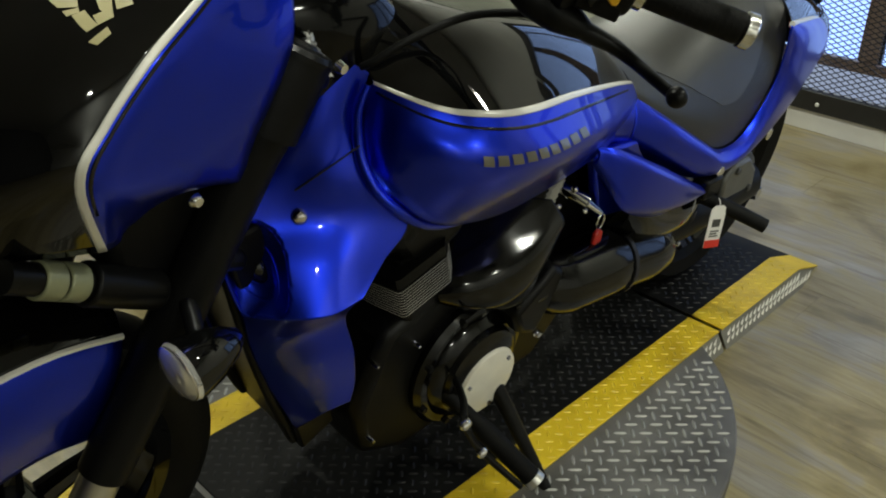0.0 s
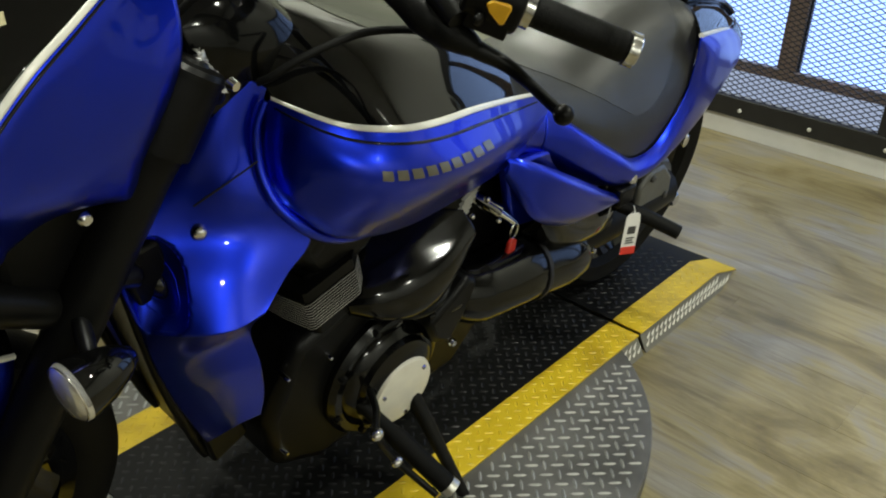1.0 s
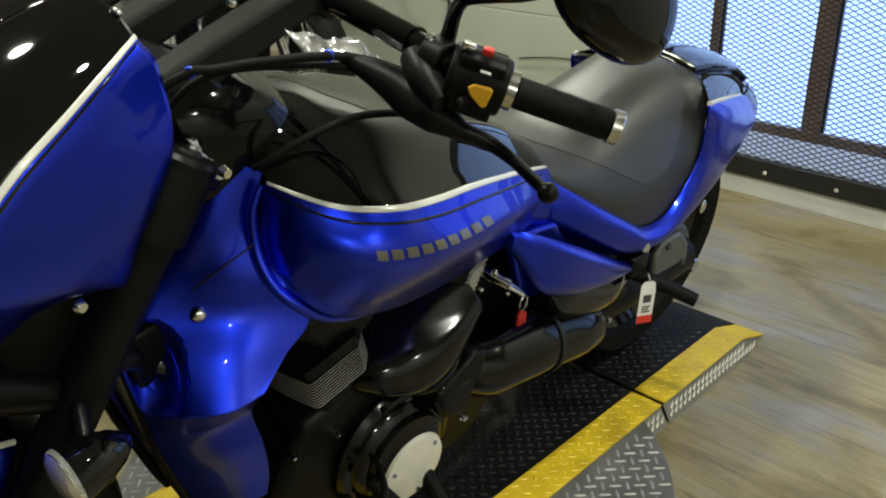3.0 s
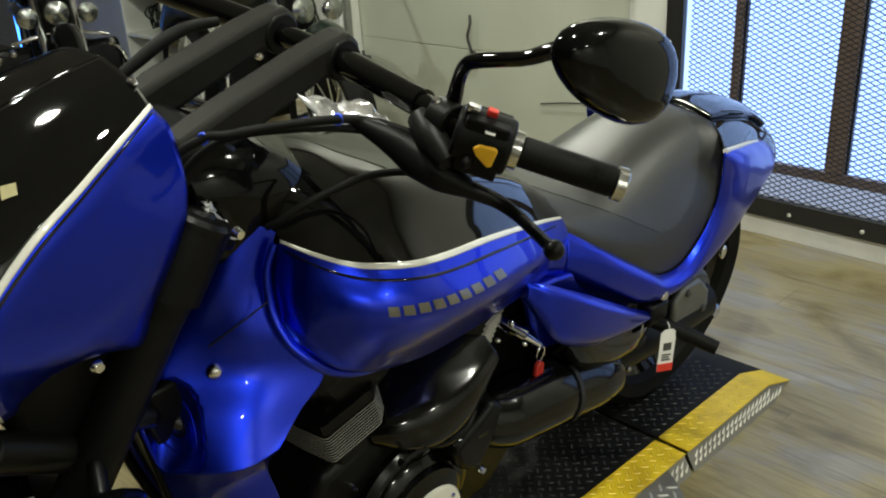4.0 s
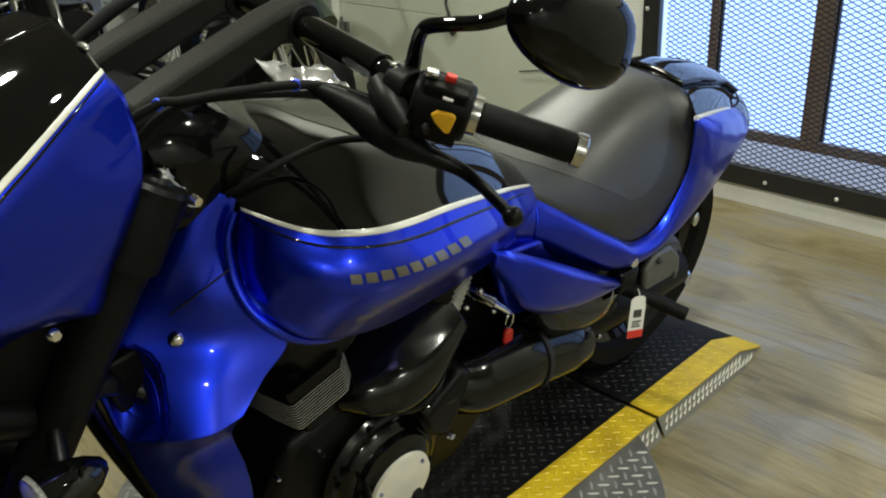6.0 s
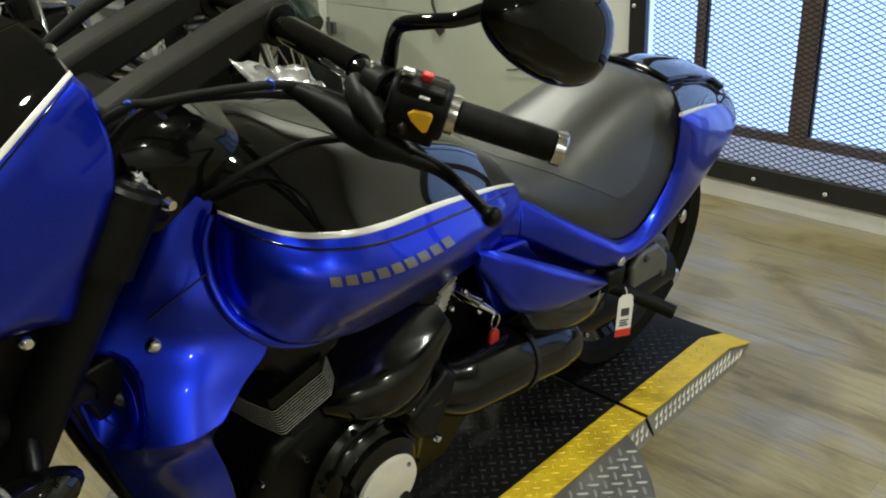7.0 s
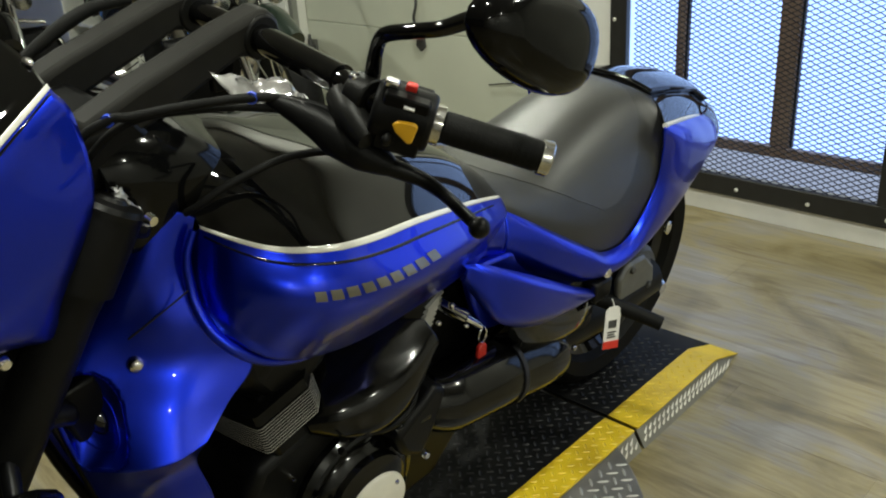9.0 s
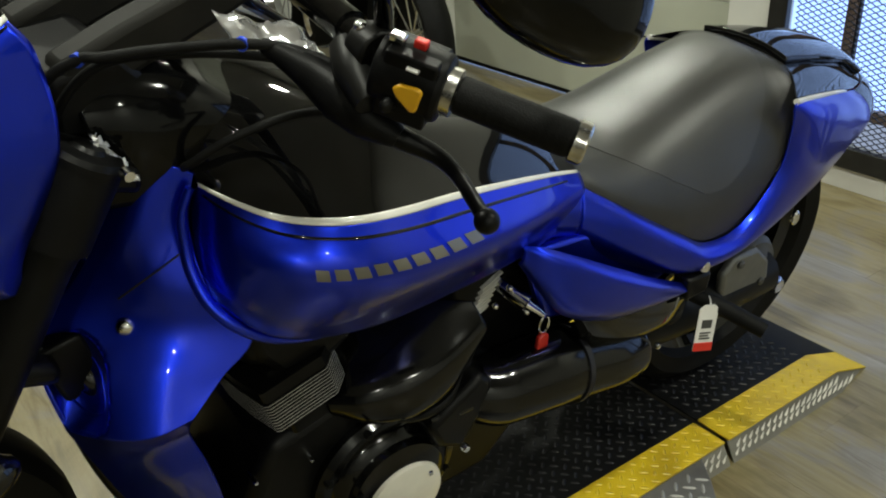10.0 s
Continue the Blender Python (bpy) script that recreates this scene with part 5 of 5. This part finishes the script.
for k in range(57):
    prof.append(ge - gd * (0.127 - 0.114 * k / 56))
    rad.append(0.0186 + (0.0002 if k % 4 < 2 else 0.0) if 0 < k < 56 else 0.0172)
grip = Geo().tube(prof, rad, 20, 1)
both("grip", grip, M_RUBBER, "black ribbed rubber grip", turn=STEER)
both("grip_flange", Geo().tube([ge - gd * 0.138, ge - gd * 0.128], 0.0235, 20, 1), M_RINGS, "bright metal grip collar", turn=STEER)
both("bar_end", Geo().tube([ge - gd * 0.013, ge - gd * 0.011, ge, ge + gd * 0.002], [0.017, 0.0205, 0.0205, 0.018], 24, 1), M_RINGS, "bright metal bar end weight", turn=STEER)


def oriented(centre, x_axis, up_hint=(0, 0, 1)):
    x = Vector(x_axis).normalized()
    z = Vector(up_hint)
    z = (z - x * z.dot(x)).normalized()
    y = z.cross(x)
    m = Matrix((x, y, z)).transposed().to_4x4()
    m.translation = centre
    return m


sw = oriented(ge - gd * 0.172, gd)
hs = Geo().tube([(-0.036, 0.003, -0.002), (-0.032, 0.003, -0.002), (0.030, 0.003, -0.002), (0.034, 0.003, -0.002)], [0.030, 0.034, 0.034, 0.030], 24, 1).moved(sw)
hs.box(-0.026, 0.026, -0.025, 0.024, -0.038, 0.030, sw)
part("switch_housing", steered(hs), M_PLASTIC, bike, "black plastic switch housing", bevel=0.006)
part("horn_button", steered(Geo().ball(sw @ Vector((-0.010, -0.030, -0.020)), (0.010, 0.006, 0.008))), M_CASE, bike, "round black horn button")
btn = Geo().prism([(-0.016, 0.004), (-0.010, -0.004), (0.006, -0.014), (0.011, -0.012), (0.013, 0.009), (0.009, 0.012), (-0.010, 0.010)], 0.0, -0.010, Matrix.Translation(Vector()) @ sw @ pose(0.006, -0.024, -0.004))
part("flasher_button", steered(btn), M_YELLOWBTN, bike, "yellow flasher button", bevel=0.002)
part("hazard_button", steered(Geo().box(-0.0065, 0.0065, -0.005, 0.006, 0.030, 0.039, sw)), M_RED, bike, "red hazard button", bevel=0.002)
part("dimmer_switch", steered(Geo().box(-0.030, -0.014, -0.010, 0.004, 0.030, 0.038, sw)), M_CHROME, bike, "small light dimmer switch", bevel=0.002)
part("switch_mark", steered(Geo().box(-0.002, 0.010, -0.0315, -0.0245, 0.021, 0.0225, sw)), M_PAPER, bike, "small white printed mark")
part("lever_perch", steered(Geo().tube([(0.60, -0.27, 1.086), (0.585, -0.30, 1.075), (0.575, -0.335, 1.06)], [0.019, 0.020, 0.013], 14, 4)), M_SATIN, bike, "satin black clutch lever perch")
part("perch_boot", steered(Geo().tube([(0.540, -0.208, 1.080), (0.564, -0.255, 1.062), (0.578, -0.288, 1.046), (0.589, -0.320, 1.034), (0.603, -0.350, 1.022)], [0.006, 0.018, 0.025, 0.023, 0.011], 24, 6, flat=0.85)), M_PLASTIC, bike, "black rubber lever boot")
part("clutch_lever", steered(Geo().tube([(0.585, -0.310, 1.036), (0.606, -0.345, 1.020), (0.628, -0.376, 1.008), (0.630, -0.408, 1.000), (0.616, -0.445, 0.998), (0.602, -0.476, 0.998)], [0.013, 0.012, 0.0095, 0.0078, 0.0075, 0.0075], 12, 6)), M_CASE, bike, "satin black clutch lever")
part("lever_ball", steered(Geo().ball((0.602, -0.478, 0.998), (0.0125, 0.0125, 0.0125))), M_CASE, bike)
part("perch_clamp", steered(Geo().tube([(0.607, -0.285, 1.096), (0.604, -0.315, 1.094)], 0.024, 16, 1)), M_SATIN, bike, bevel=0.003)
part("perch_bolt", steered(Geo().ball((0.598, -0.29, 1.116), (0.007, 0.007, 0.006))), M_CHROME, bike, "bright clamp bolt")
stem = [(0.620, -0.292, 1.090), (0.618, -0.300, 1.118), (0.606, -0.312, 1.148), (0.592, -0.328, 1.172), (0.584, -0.345, 1.185), (0.586, -0.375, 1.196), (0.592, -0.405, 1.206), (0.600, -0.430, 1.220), (0.605, -0.448, 1.228)]
part("mirror_stem", steered(Geo().tube(stem, [0.013, 0.010, 0.0085, 0.0085, 0.0088, 0.0085, 0.0085, 0.0095, 0.012], 12, 8)), M_BLACK, bike, "gloss black mirror stem")
MC = Vector((0.645, -0.480, 1.208))
mx = Vector((0.165, -0.045, -0.062)).normalized()
mm = oriented(MC, mx, (0.05, 0.25, 1))
shell = Geo()
rows = []
for i in range(15):
    a = math.pi * i / 14
    s = max(math.sin(a), 0.0) ** 0.5 if 0 < i < 14 else 0.001
    h = -math.cos(a)
    line = []
    for j in range(28):
        b = 2 * math.pi * j / 28
        e = (abs(math.cos(b)) ** 2.25 + abs(math.sin(b)) ** 2.25) ** (-1 / 2.25)
        x, z = e * math.cos(b), e * math.sin(b)
        y = 0.016 * h if h > 0 else 0.034 * h
        line.append(mm @ Vector((0.098 * s * x, y, 0.0515 * s * z * (1 + 0.26 * x))))
    rows.append(line)
shell.grid(rows, loop=True)
part("mirror_shell", steered(shell), M_SHELL, bike, "gloss black oval mirror shell")
glass = []
for k in range(3):
    s = (0.04, 0.5, 0.84)[k]
    glass.append([mm @ Vector((0.098 * s * math.cos(2 * math.pi * j / 32), 0.0175, 0.054 * s * math.sin(2 * math.pi * j / 32) * (1 + 0.26 * math.cos(2 * math.pi * j / 32)))) for j in range(32)])
part("mirror_glass", steered(Geo().grid(glass, loop=True)), M_MIRROR, bike, "mirror glass", thick=0.002)

# cables with ties, wrap left on the bars
CABLE = [(0.590, -0.290, 1.068), (0.567, -0.234, 1.075), (0.519, -0.208, 1.084), (0.453, -0.164, 1.076), (0.411, -0.138, 1.068), (0.391, -0.123, 1.064), (0.360, -0.10, 1.030), (0.35, -0.08, 0.93), (0.36, -0.07, 0.85)]
part("clutch_cable", steered(Geo().tube(CABLE, 0.0055, 10, 8)), M_RUBBER, bike, "black cable loom")
part("wiring_loom", steered(Geo().tube([(0.60, -0.28, 1.062), (0.54, -0.215, 1.068), (0.48, -0.170, 1.068), (0.41, -0.126, 1.055), (0.37, -0.09, 0.99), (0.37, -0.07, 0.90)], 0.005, 10, 8)), M_RUBBER, bike)
part("throttle_loom", Geo().tube([(0.400, 0.10, 1.035), (0.425, 0.11, 1.052), (0.458, 0.11, 1.072), (0.492, 0.11, 1.091), (0.535, 0.115, 1.103), (0.590, 0.13, 1.100)], [0.006, 0.0075, 0.009, 0.010, 0.009, 0.007], 12, 5), M_RUBBER, bike, "black throttle cable sleeve")
part("clutch_hose", Geo().tube([(0.635, -0.290, 1.000), (0.648, -0.225, 0.980), (0.621, -0.185, 0.969), (0.585, -0.167, 0.958), (0.535, -0.149, 0.937), (0.508, -0.130, 0.913), (0.500, -0.105, 0.895)], 0.0052, 10, 8), M_RUBBER, bike, "black clutch hose")
for q in ((0.391, -0.123, 1.064), (0.519, -0.208, 1.084)):
    part("cable_tie", steered(Geo().tube([Vector(q) - Vector((0.0022, 0.0014, 0)), Vector(q) + Vector((0.0022, 0.0014, 0))], 0.0072, 12, 1)), M_TIE, bike, "blue cable tie")
film = []
random.seed(4)
for i in range(13):
    line = []
    for j in range(7):
        x = 0.542 + 0.062 * i / 12
        y = -0.137 - 0.072 * i / 12 + 0.05 * (j / 6 - 0.5)
        z = 1.055 - 0.004 * i / 12 + 0.022 * (j / 6) + random.uniform(-0.006, 0.006) * min(1.0, 0.2 + i / 4)
        line.append(Vector((x, y, z)))
    film.append(line)
part("film_wrap", steered(Geo().grid(film)), M_FILM, bike, "crumpled shiny plastic wrap", thick=0.001)

# front turn signals
for side in (-1, 1):
    sm = oriented(Vector((0.172, side * 0.205, 0.674)), (1.0, side * 0.02, 0.08))
    body = Geo().lathe([(0, 0.056), (0.010, 0.052), (0.022, 0.036), (0.033, 0.008), (0.038, -0.018), (0.039, -0.026), (0.0, -0.026)], sm @ pose(0, 0, 0, 0, 90, 0), 24)
    sig = part("turn_signal", steered(body), M_BLACK, bike, "gloss black bullet turn signal")
    lens = Geo().lathe([(0.038, -0.025), (0.0365, -0.031), (0.028, -0.037), (0.012, -0.040), (0, -0.040)], sm @ pose(0, 0, 0, 0, 90, 0), 24)
    part("lens", steered(lens), M_LENS, sig, "clear lens")
    part("bulb", steered(Geo().ball(sm @ Vector((-0.031, 0, 0)), (0.007, 0.013, 0.020))), M_AMBER, sig, "amber bulb")
    part("reflector", steered(Geo().lathe([(0.036, -0.032), (0.02, -0.0275), (0, -0.0265)], sm @ pose(0, 0, 0, 0, 90, 0), 24)), M_RINGS, sig, "bright reflector bowl", thick=0.001)
    part("stalk", steered(Geo().tube([(0.215, side * 0.11, 0.70), (0.20, side * 0.15, 0.69), (0.18, side * 0.19, 0.675)], 0.011, 10, 4)), M_CASE, sig)

# side stand, footpeg and shifter
part("side_stand", Geo().tube([(0.785, -0.15, 0.265), (0.795, -0.205, 0.215), (0.810, -0.28, 0.12), (0.825, -0.350, 0.027)], [0.019, 0.016, 0.013, 0.011], 10, 4), M_SATIN, bike, "black side stand")
part("stand_foot", Geo().lathe([(0, 0), (0.024, 0), (0.026, 0.004), (0.018, 0.008), (0, 0.010)], pose(0, 0, 0, -LEAN_DEG, 0, 0) @ Matrix.Translation((0.826, -0.352, -0.037)), 16), M_SATIN, bike)
peg = Geo().tube([(0.672, -0.18, 0.272), (0.69, -0.235, 0.240), (0.70, -0.26, 0.223), (0.735, -0.352, 0.160)], [0.013, 0.014, 0.019, 0.019], 14, 3)
both("rider_peg", peg, M_RUBBER, "black rubber rider footpeg")
both("peg_end", Geo().tube([(0.735, -0.352, 0.160), (0.739, -0.363, 0.153)], 0.0195, 16, 1), M_ALU, "bright footpeg end cap")
part("shift_lever", Geo().tube([(0.70, -0.16, 0.30), (0.65, -0.24, 0.32), (0.608, -0.285, 0.328), (0.668, -0.282, 0.215), (0.706, -0.355, 0.158)], 0.0065, 8, 5), M_SATIN, bike, "thin black shift lever")
for p in ((0.606, -0.287, 0.328), (0.668, -0.286, 0.214)):
    part("shift_joint", Geo().ball(p, (0.012, 0.010, 0.010)), M_CHROME, bike, "bright shifter joint")
part("lower_bolt", Geo().ball((0.577, -0.135, 0.17), (0.008, 0.008, 0.008)), M_CHROME, bike)

# key in the lock with red fob, dealer tag
keyset = part("ignition_lock", Geo().tube([(0.990, -0.10, 0.548), (1.000, -0.135, 0.538), (1.012, -0.165, 0.527)], [0.017, 0.016, 0.015], 16, 3), M_CHROME, bike, "silver ignition lock")
part("key_blade", Geo().tube([(1.010, -0.165, 0.528), (1.022, -0.178, 0.518), (1.032, -0.188, 0.508)], [0.009, 0.007, 0.005], 10, 2), M_CHROME, keyset, "chrome key", bevel=0.002)
part("key_ring", Geo().tube([(1.034 + 0.010 * math.cos(a), -0.188, 0.490 + 0.017 * math.sin(a)) for a in [k * math.pi / 6 for k in range(13)]], 0.0022, 6, 3), M_CHROME, keyset, "chrome key ring")
part("key_fob", Geo().prism([(1.022, 0.468), (1.033, 0.475), (1.044, 0.468), (1.046, 0.428), (1.038, 0.402), (1.027, 0.406), (1.021, 0.428)], -0.194, -0.184), M_RED, keyset, "red plastic key fob", bevel=0.003)
for p in ((0.985, -0.15, 0.560), (1.018, -0.16, 0.505), (0.975, -0.13, 0.515)):
    part("lock_bolt", Geo().ball(p, (0.007, 0.007, 0.007)), M_CHROME, keyset, "small bright bolt")

# dealer tag hangs from the footrest hanger by a string
TAG = pose(0, 0, DECK_Z, LEAN_DEG, 0, 0)
tag_at = TAG @ Vector((1.408, -0.245, 0.402))
tag = thing("price_tag", "white paper tag with red band hanging from the footrest bracket", "tag", Matrix.Translation(tag_at) @ pose(0, 0, 0, 0, 5, -24))
part("card", Geo().prism([(-0.019, 0.0), (-0.010, 0.008), (0.010, 0.008), (0.019, 0.0), (0.019, -0.092), (-0.019, -0.092)], 0.0, 0.0015), M_PAPER, tag)
part("red_band", Geo().box(-0.019, 0.019, -0.0012, 0.0, -0.092, -0.074), M_RED, tag, "red printed band")
part("print_box", Geo().box(-0.010, 0.010, -0.0010, 0.0, -0.042, -0.024), M_INK, tag, "dark printed emblem block")
for k in range(3):
    part("print_bar", Geo().box(-0.011, 0.011 - 0.004 * (k % 2), -0.0010, 0.0, -0.054 - 0.006 * k, -0.051 - 0.006 * k), M_INK, tag)
part("string", Geo().tube([(0, 0.0007, 0.004), (0.002, 0.004, 0.012), (0, 0.010, 0.022)], 0.001, 6, 4), M_PAPER, tag)

# ---- background: parked motorcycles, shelf ----
def parked_bike(m, paint, label):
    root = thing("motorcycle", label, "motorcycle", m, group="parked motorcycles")
    for x in (0.0, 1.6):
        w = new("front_wheel" if x == 0 else "rear_wheel")
        w.parent = root
        mw = Matrix.Translation((x, 0, 0.33)) @ TOLEFT
        part("tyre", Geo().lathe([(0.25, -0.05), (0.30, -0.065), (0.325, -0.03), (0.33, 0), (0.325, 0.03), (0.30, 0.065), (0.25, 0.05)], mw, 40), M_RUBBER, w)
        part("rim", Geo().lathe([(0.25, -0.05), (0.23, 0), (0.25, 0.05)], mw, 32), M_CHROME, w)
        for k in range(10):
            a = math.pi * k / 5
            part("spoke", Geo().tube([(0.03 * math.cos(a), 0.03 * math.sin(a), 0.02), (0.24 * math.cos(a + 0.2), 0.24 * math.sin(a + 0.2), 0)], 0.004, 5, 1).moved(mw), M_CHROME, w)
    for s in (-1, 1):
        part("fork_leg", Geo().tube([(0, s * 0.09, 0.33), (0.29, s * 0.09, 0.88)], 0.024, 10, 1), M_CHROME, root, "chrome fork leg")
    shell = [(0, 0.075), (0.03, 0.068), (0.055, 0.04), (0.068, 0.0), (0.068, -0.02), (0.062, -0.024)]
    facing = pose(0, 0, 0, 0, 90, 0)
    part("headlight", Geo().lathe(shell, Matrix.Translation((0.18, 0, 0.80)) @ facing, 24), M_CASE, root, "round black headlight")
    part("headlight_lens", Geo().lathe([(0.062, -0.022), (0.045, -0.032), (0, -0.038)], Matrix.Translation((0.18, 0, 0.80)) @ facing, 24), M_REFLECTOR, root, "clear headlight lens")
    for s in (-1, 1):
        small = [(q * 0.76, z * 0.8) for q, z in shell]
        lamp = part("spot_lamp", Geo().lathe(small, Matrix.Translation((0.15, s * 0.145, 0.79)) @ facing, 20), M_CHROME, root, "small chrome spot lamp")
        part("spot_lens", Geo().lathe([(0.047, -0.018), (0.03, -0.026), (0, -0.030)], Matrix.Translation((0.15, s * 0.145, 0.79)) @ facing, 16), M_REFLECTOR, lamp, "clear spot lens")
        part("turn_signal", Geo().ball((0.20, s * 0.24, 0.62), (0.035, 0.022, 0.022)), M_CHROME, root, "chrome bullet turn signal")
        part("crash_bar", Geo().tube([(0.50, s * 0.08, 0.62), (0.40, s * 0.30, 0.56), (0.38, s * 0.33, 0.40), (0.44, s * 0.26, 0.26), (0.56, s * 0.10, 0.24)], 0.014, 8, 5), M_CHROME, root, "chrome engine guard")
        part("leg_guard", Geo().prism([(0.385, 0.26), (0.37, 0.42), (0.40, 0.60), (0.45, 0.62), (0.46, 0.28)], s * 0.13, s * 0.32), M_CASE, root, "black leg guard panel", bevel=0.02)
    part("lamp_bar", Geo().tube([(0.22, -0.24, 0.66), (0.20, 0, 0.70), (0.22, 0.24, 0.66)], 0.010, 8, 4), M_CHROME, root)
    part("yoke_cover", Geo().prism([(0.20, 0.66), (0.16, 0.94), (0.36, 1.04), (0.46, 0.92), (0.34, 0.62)], -0.075, 0.075), M_CASE, root, bevel=0.02)
    part("radiator", Geo().box(0.36, 0.44, -0.13, 0.13, 0.34, 0.74), M_CASE, root, "black radiator", bevel=0.01)
    part("handlebar", Geo().tube([(0.62, -0.42, 1.08), (0.46, -0.30, 1.14), (0.34, -0.10, 1.02), (0.34, 0.10, 1.02), (0.46, 0.30, 1.14), (0.62, 0.42, 1.08)], 0.013, 10, 5), M_CHROME, root)
    for s in (-1, 1):
        part("mirror", Geo().ball((0.44, s * 0.40, 1.25), (0.02, 0.06, 0.04)), M_CHROME, root)
    part("tank", Geo().ball((0.66, 0, 0.86), (0.26, 0.15, 0.11), pose(0, 0, 0, 0, 10, 0), 28), paint, root)
    part("seat", Geo().ball((1.12, 0, 0.74), (0.30, 0.15, 0.06), pose(0, 0, 0, 0, -4, 0)), M_SEAT, root)
    part("rear_fender", Geo().tube([(1.35, 0, 0.72), (1.62, 0, 0.72), (1.85, 0, 0.58)], [0.07, 0.10, 0.07], 14, 5), paint, root)
    part("front_fender", Geo().tube([(-0.22, 0, 0.62), (-0.02, 0, 0.70), (0.22, 0, 0.60)], [0.05, 0.075, 0.05], 12, 5), paint, root)
    eng = Geo().box(0.56, 0.98, -0.14, 0.14, 0.22, 0.46)
    part("engine", eng, M_CASE, root, bevel=0.03)
    for cx, tl in ((0.66, -22), (0.88, 22)):
        me = Matrix.Translation((cx, 0, 0.52)) @ pose(0, 0, 0, 0, tl, 0)
        part("cylinder", Geo().lathe([(0, -0.1), (0.085, -0.1), (0.085, 0.12), (0.06, 0.16), (0, 0.16)], me, 16), M_CHROME, root)
    part("exhaust", Geo().tube([(0.62, 0.15, 0.5), (0.52, 0.17, 0.35), (0.75, 0.19, 0.24), (1.7, 0.20, 0.27)], [0.025, 0.025, 0.03, 0.045], 12, 5), M_CHROME, root)
    return root


M_PAINT2 = plain("dark_green_paint", (0.008, 0.018, 0.012), 0.3, 0.2, 1.0)
M_PAINT3 = plain("white_green_paint", (0.35, 0.55, 0.36), 0.35, 0.0, 1.0)
parked_bike(pose(2.35, 2.12, 0, 0, 0, 84), M_PAINT2, "dark cruiser with chrome lamps parked by the wall")
parked_bike(pose(1.66, 3.34, 0, 0, 0, 76), M_BLACK, "black chrome-laden cruiser parked in a row")
parked_bike(pose(1.02, 3.75, 0, 0, 0, 76), M_BLACK, "black cruiser with chrome trim parked in a row")
parked_bike(pose(0.30, 4.30, 0, 0, 0, 76), M_BLACK, "black chrome-laden cruiser parked in a row")
for x, y in ((2.2, 5.62), (1.74, 5.75), (1.0, 6.3), (0.2, 7.2)):
    strip = thing("led_tube", "thin upright blue accent light on a foot", "light", Matrix.Translation((x, y, 0.0)), group="blue accent lights")
    part("tube", Geo().box(-0.012, 0.012, -0.010, 0.010, 0.02, 0.95), M_LED, strip, bevel=0.004)
    part("foot", Geo().lathe([(0, 0), (0.09, 0), (0.09, 0.012), (0.03, 0.02), (0, 0.02)]), M_SATIN, strip)
shelf = thing("shelf_unit", "white laminate shelf unit with a few small goods", "shelf", Matrix.Translation((2.6, 4.45, 0)))
part("side", Geo().box(0, 0.35, -0.30, -0.278, 0, 1.3), M_SHELF, shelf, bevel=0.002)
part("side", Geo().box(0, 0.35, 0.278, 0.30, 0, 1.3), M_SHELF, shelf, bevel=0.002)
for z in (0.05, 0.45, 0.73, 1.25):
    part("board", Geo().box(0.002, 0.348, -0.278, 0.278, z, z + 0.022), M_SHELF, shelf, bevel=0.002)
part("back", Geo().box(0.33, 0.345, -0.278, 0.278, 0.072, 1.25), M_SHELF, shelf)

for k, (y, col, w) in enumerate(((0.21, M_RED, 0.05), (0.13, M_YELLOWBTN, 0.06), (0.06, M_PAINT3, 0.05), (-0.06, M_RED, 0.07))):
    box = thing("box", "small coloured goods box on the white shelf", "box", Matrix.Translation((2.64, 4.45 + y, 0.752)), group="boxes on the shelf")
    part("carton", Geo().box(0, 0.18, 0, w, 0, 0.15 + 0.02 * (k % 2)), col, box, bevel=0.003)
for y, z, r in ((-0.10, 0.475, 0.075), (0.06, 0.475, 0.09)):
    coil = thing("cable_coil", "loosely coiled black cable on the white shelf", "cable", Matrix.Translation((2.72, 4.45 + y, z)), group="cable coils")
    pts = [(r * (1 + 0.15 * math.sin(2.7 * a)) * math.cos(a) * 0.7, r * math.cos(a * 0.9 + 1.0), r * 1.15 + r * math.sin(a) * (1 - 0.02 * a)) for a in [k * 0.5 for k in range(50)]]
    part("loop", Geo().tube(pts, 0.005, 6, 2), M_RUBBER, coil)
# ---- floor planks ----
PW, PL, GAP = 0.178, 1.22, 0.0002
plank_meshes = []
for k in range(3):
    g = Geo().add([(0, 0, -0.0008), (PW - GAP, 0, -0.0008), (PW - GAP, PL - GAP, -0.0008), (0, PL - GAP, -0.0008), (0.0003, 0.0003, 0), (PW - GAP - 0.0003, 0.0003, 0), (PW - GAP - 0.0003, PL - GAP - 0.0003, 0), (0.0003, PL - GAP - 0.0003, 0)],
                  [(4, 5, 6, 7), (0, 1, 5, 4), (1, 2, 6, 5), (2, 3, 7, 6), (3, 0, 4, 7)])
    plank_meshes.append(mesh_of("plank", g, M_WOOD, smooth=False))
random.seed(11)
count = 0
floor_ob = bpy.data.objects["floor"]
for i in range(23):
    x = WALL_X - (i + 1) * PW
    shift = random.uniform(0, PL)
    for j in range(8):
        y = -2.6 + j * PL - shift
        if y > 5.0 or count >= 290:
            continue
        ob = new("plank", plank_meshes[count % 3])
        ob.parent = floor_ob
        ob.location = (x, y, 0)
        count += 1
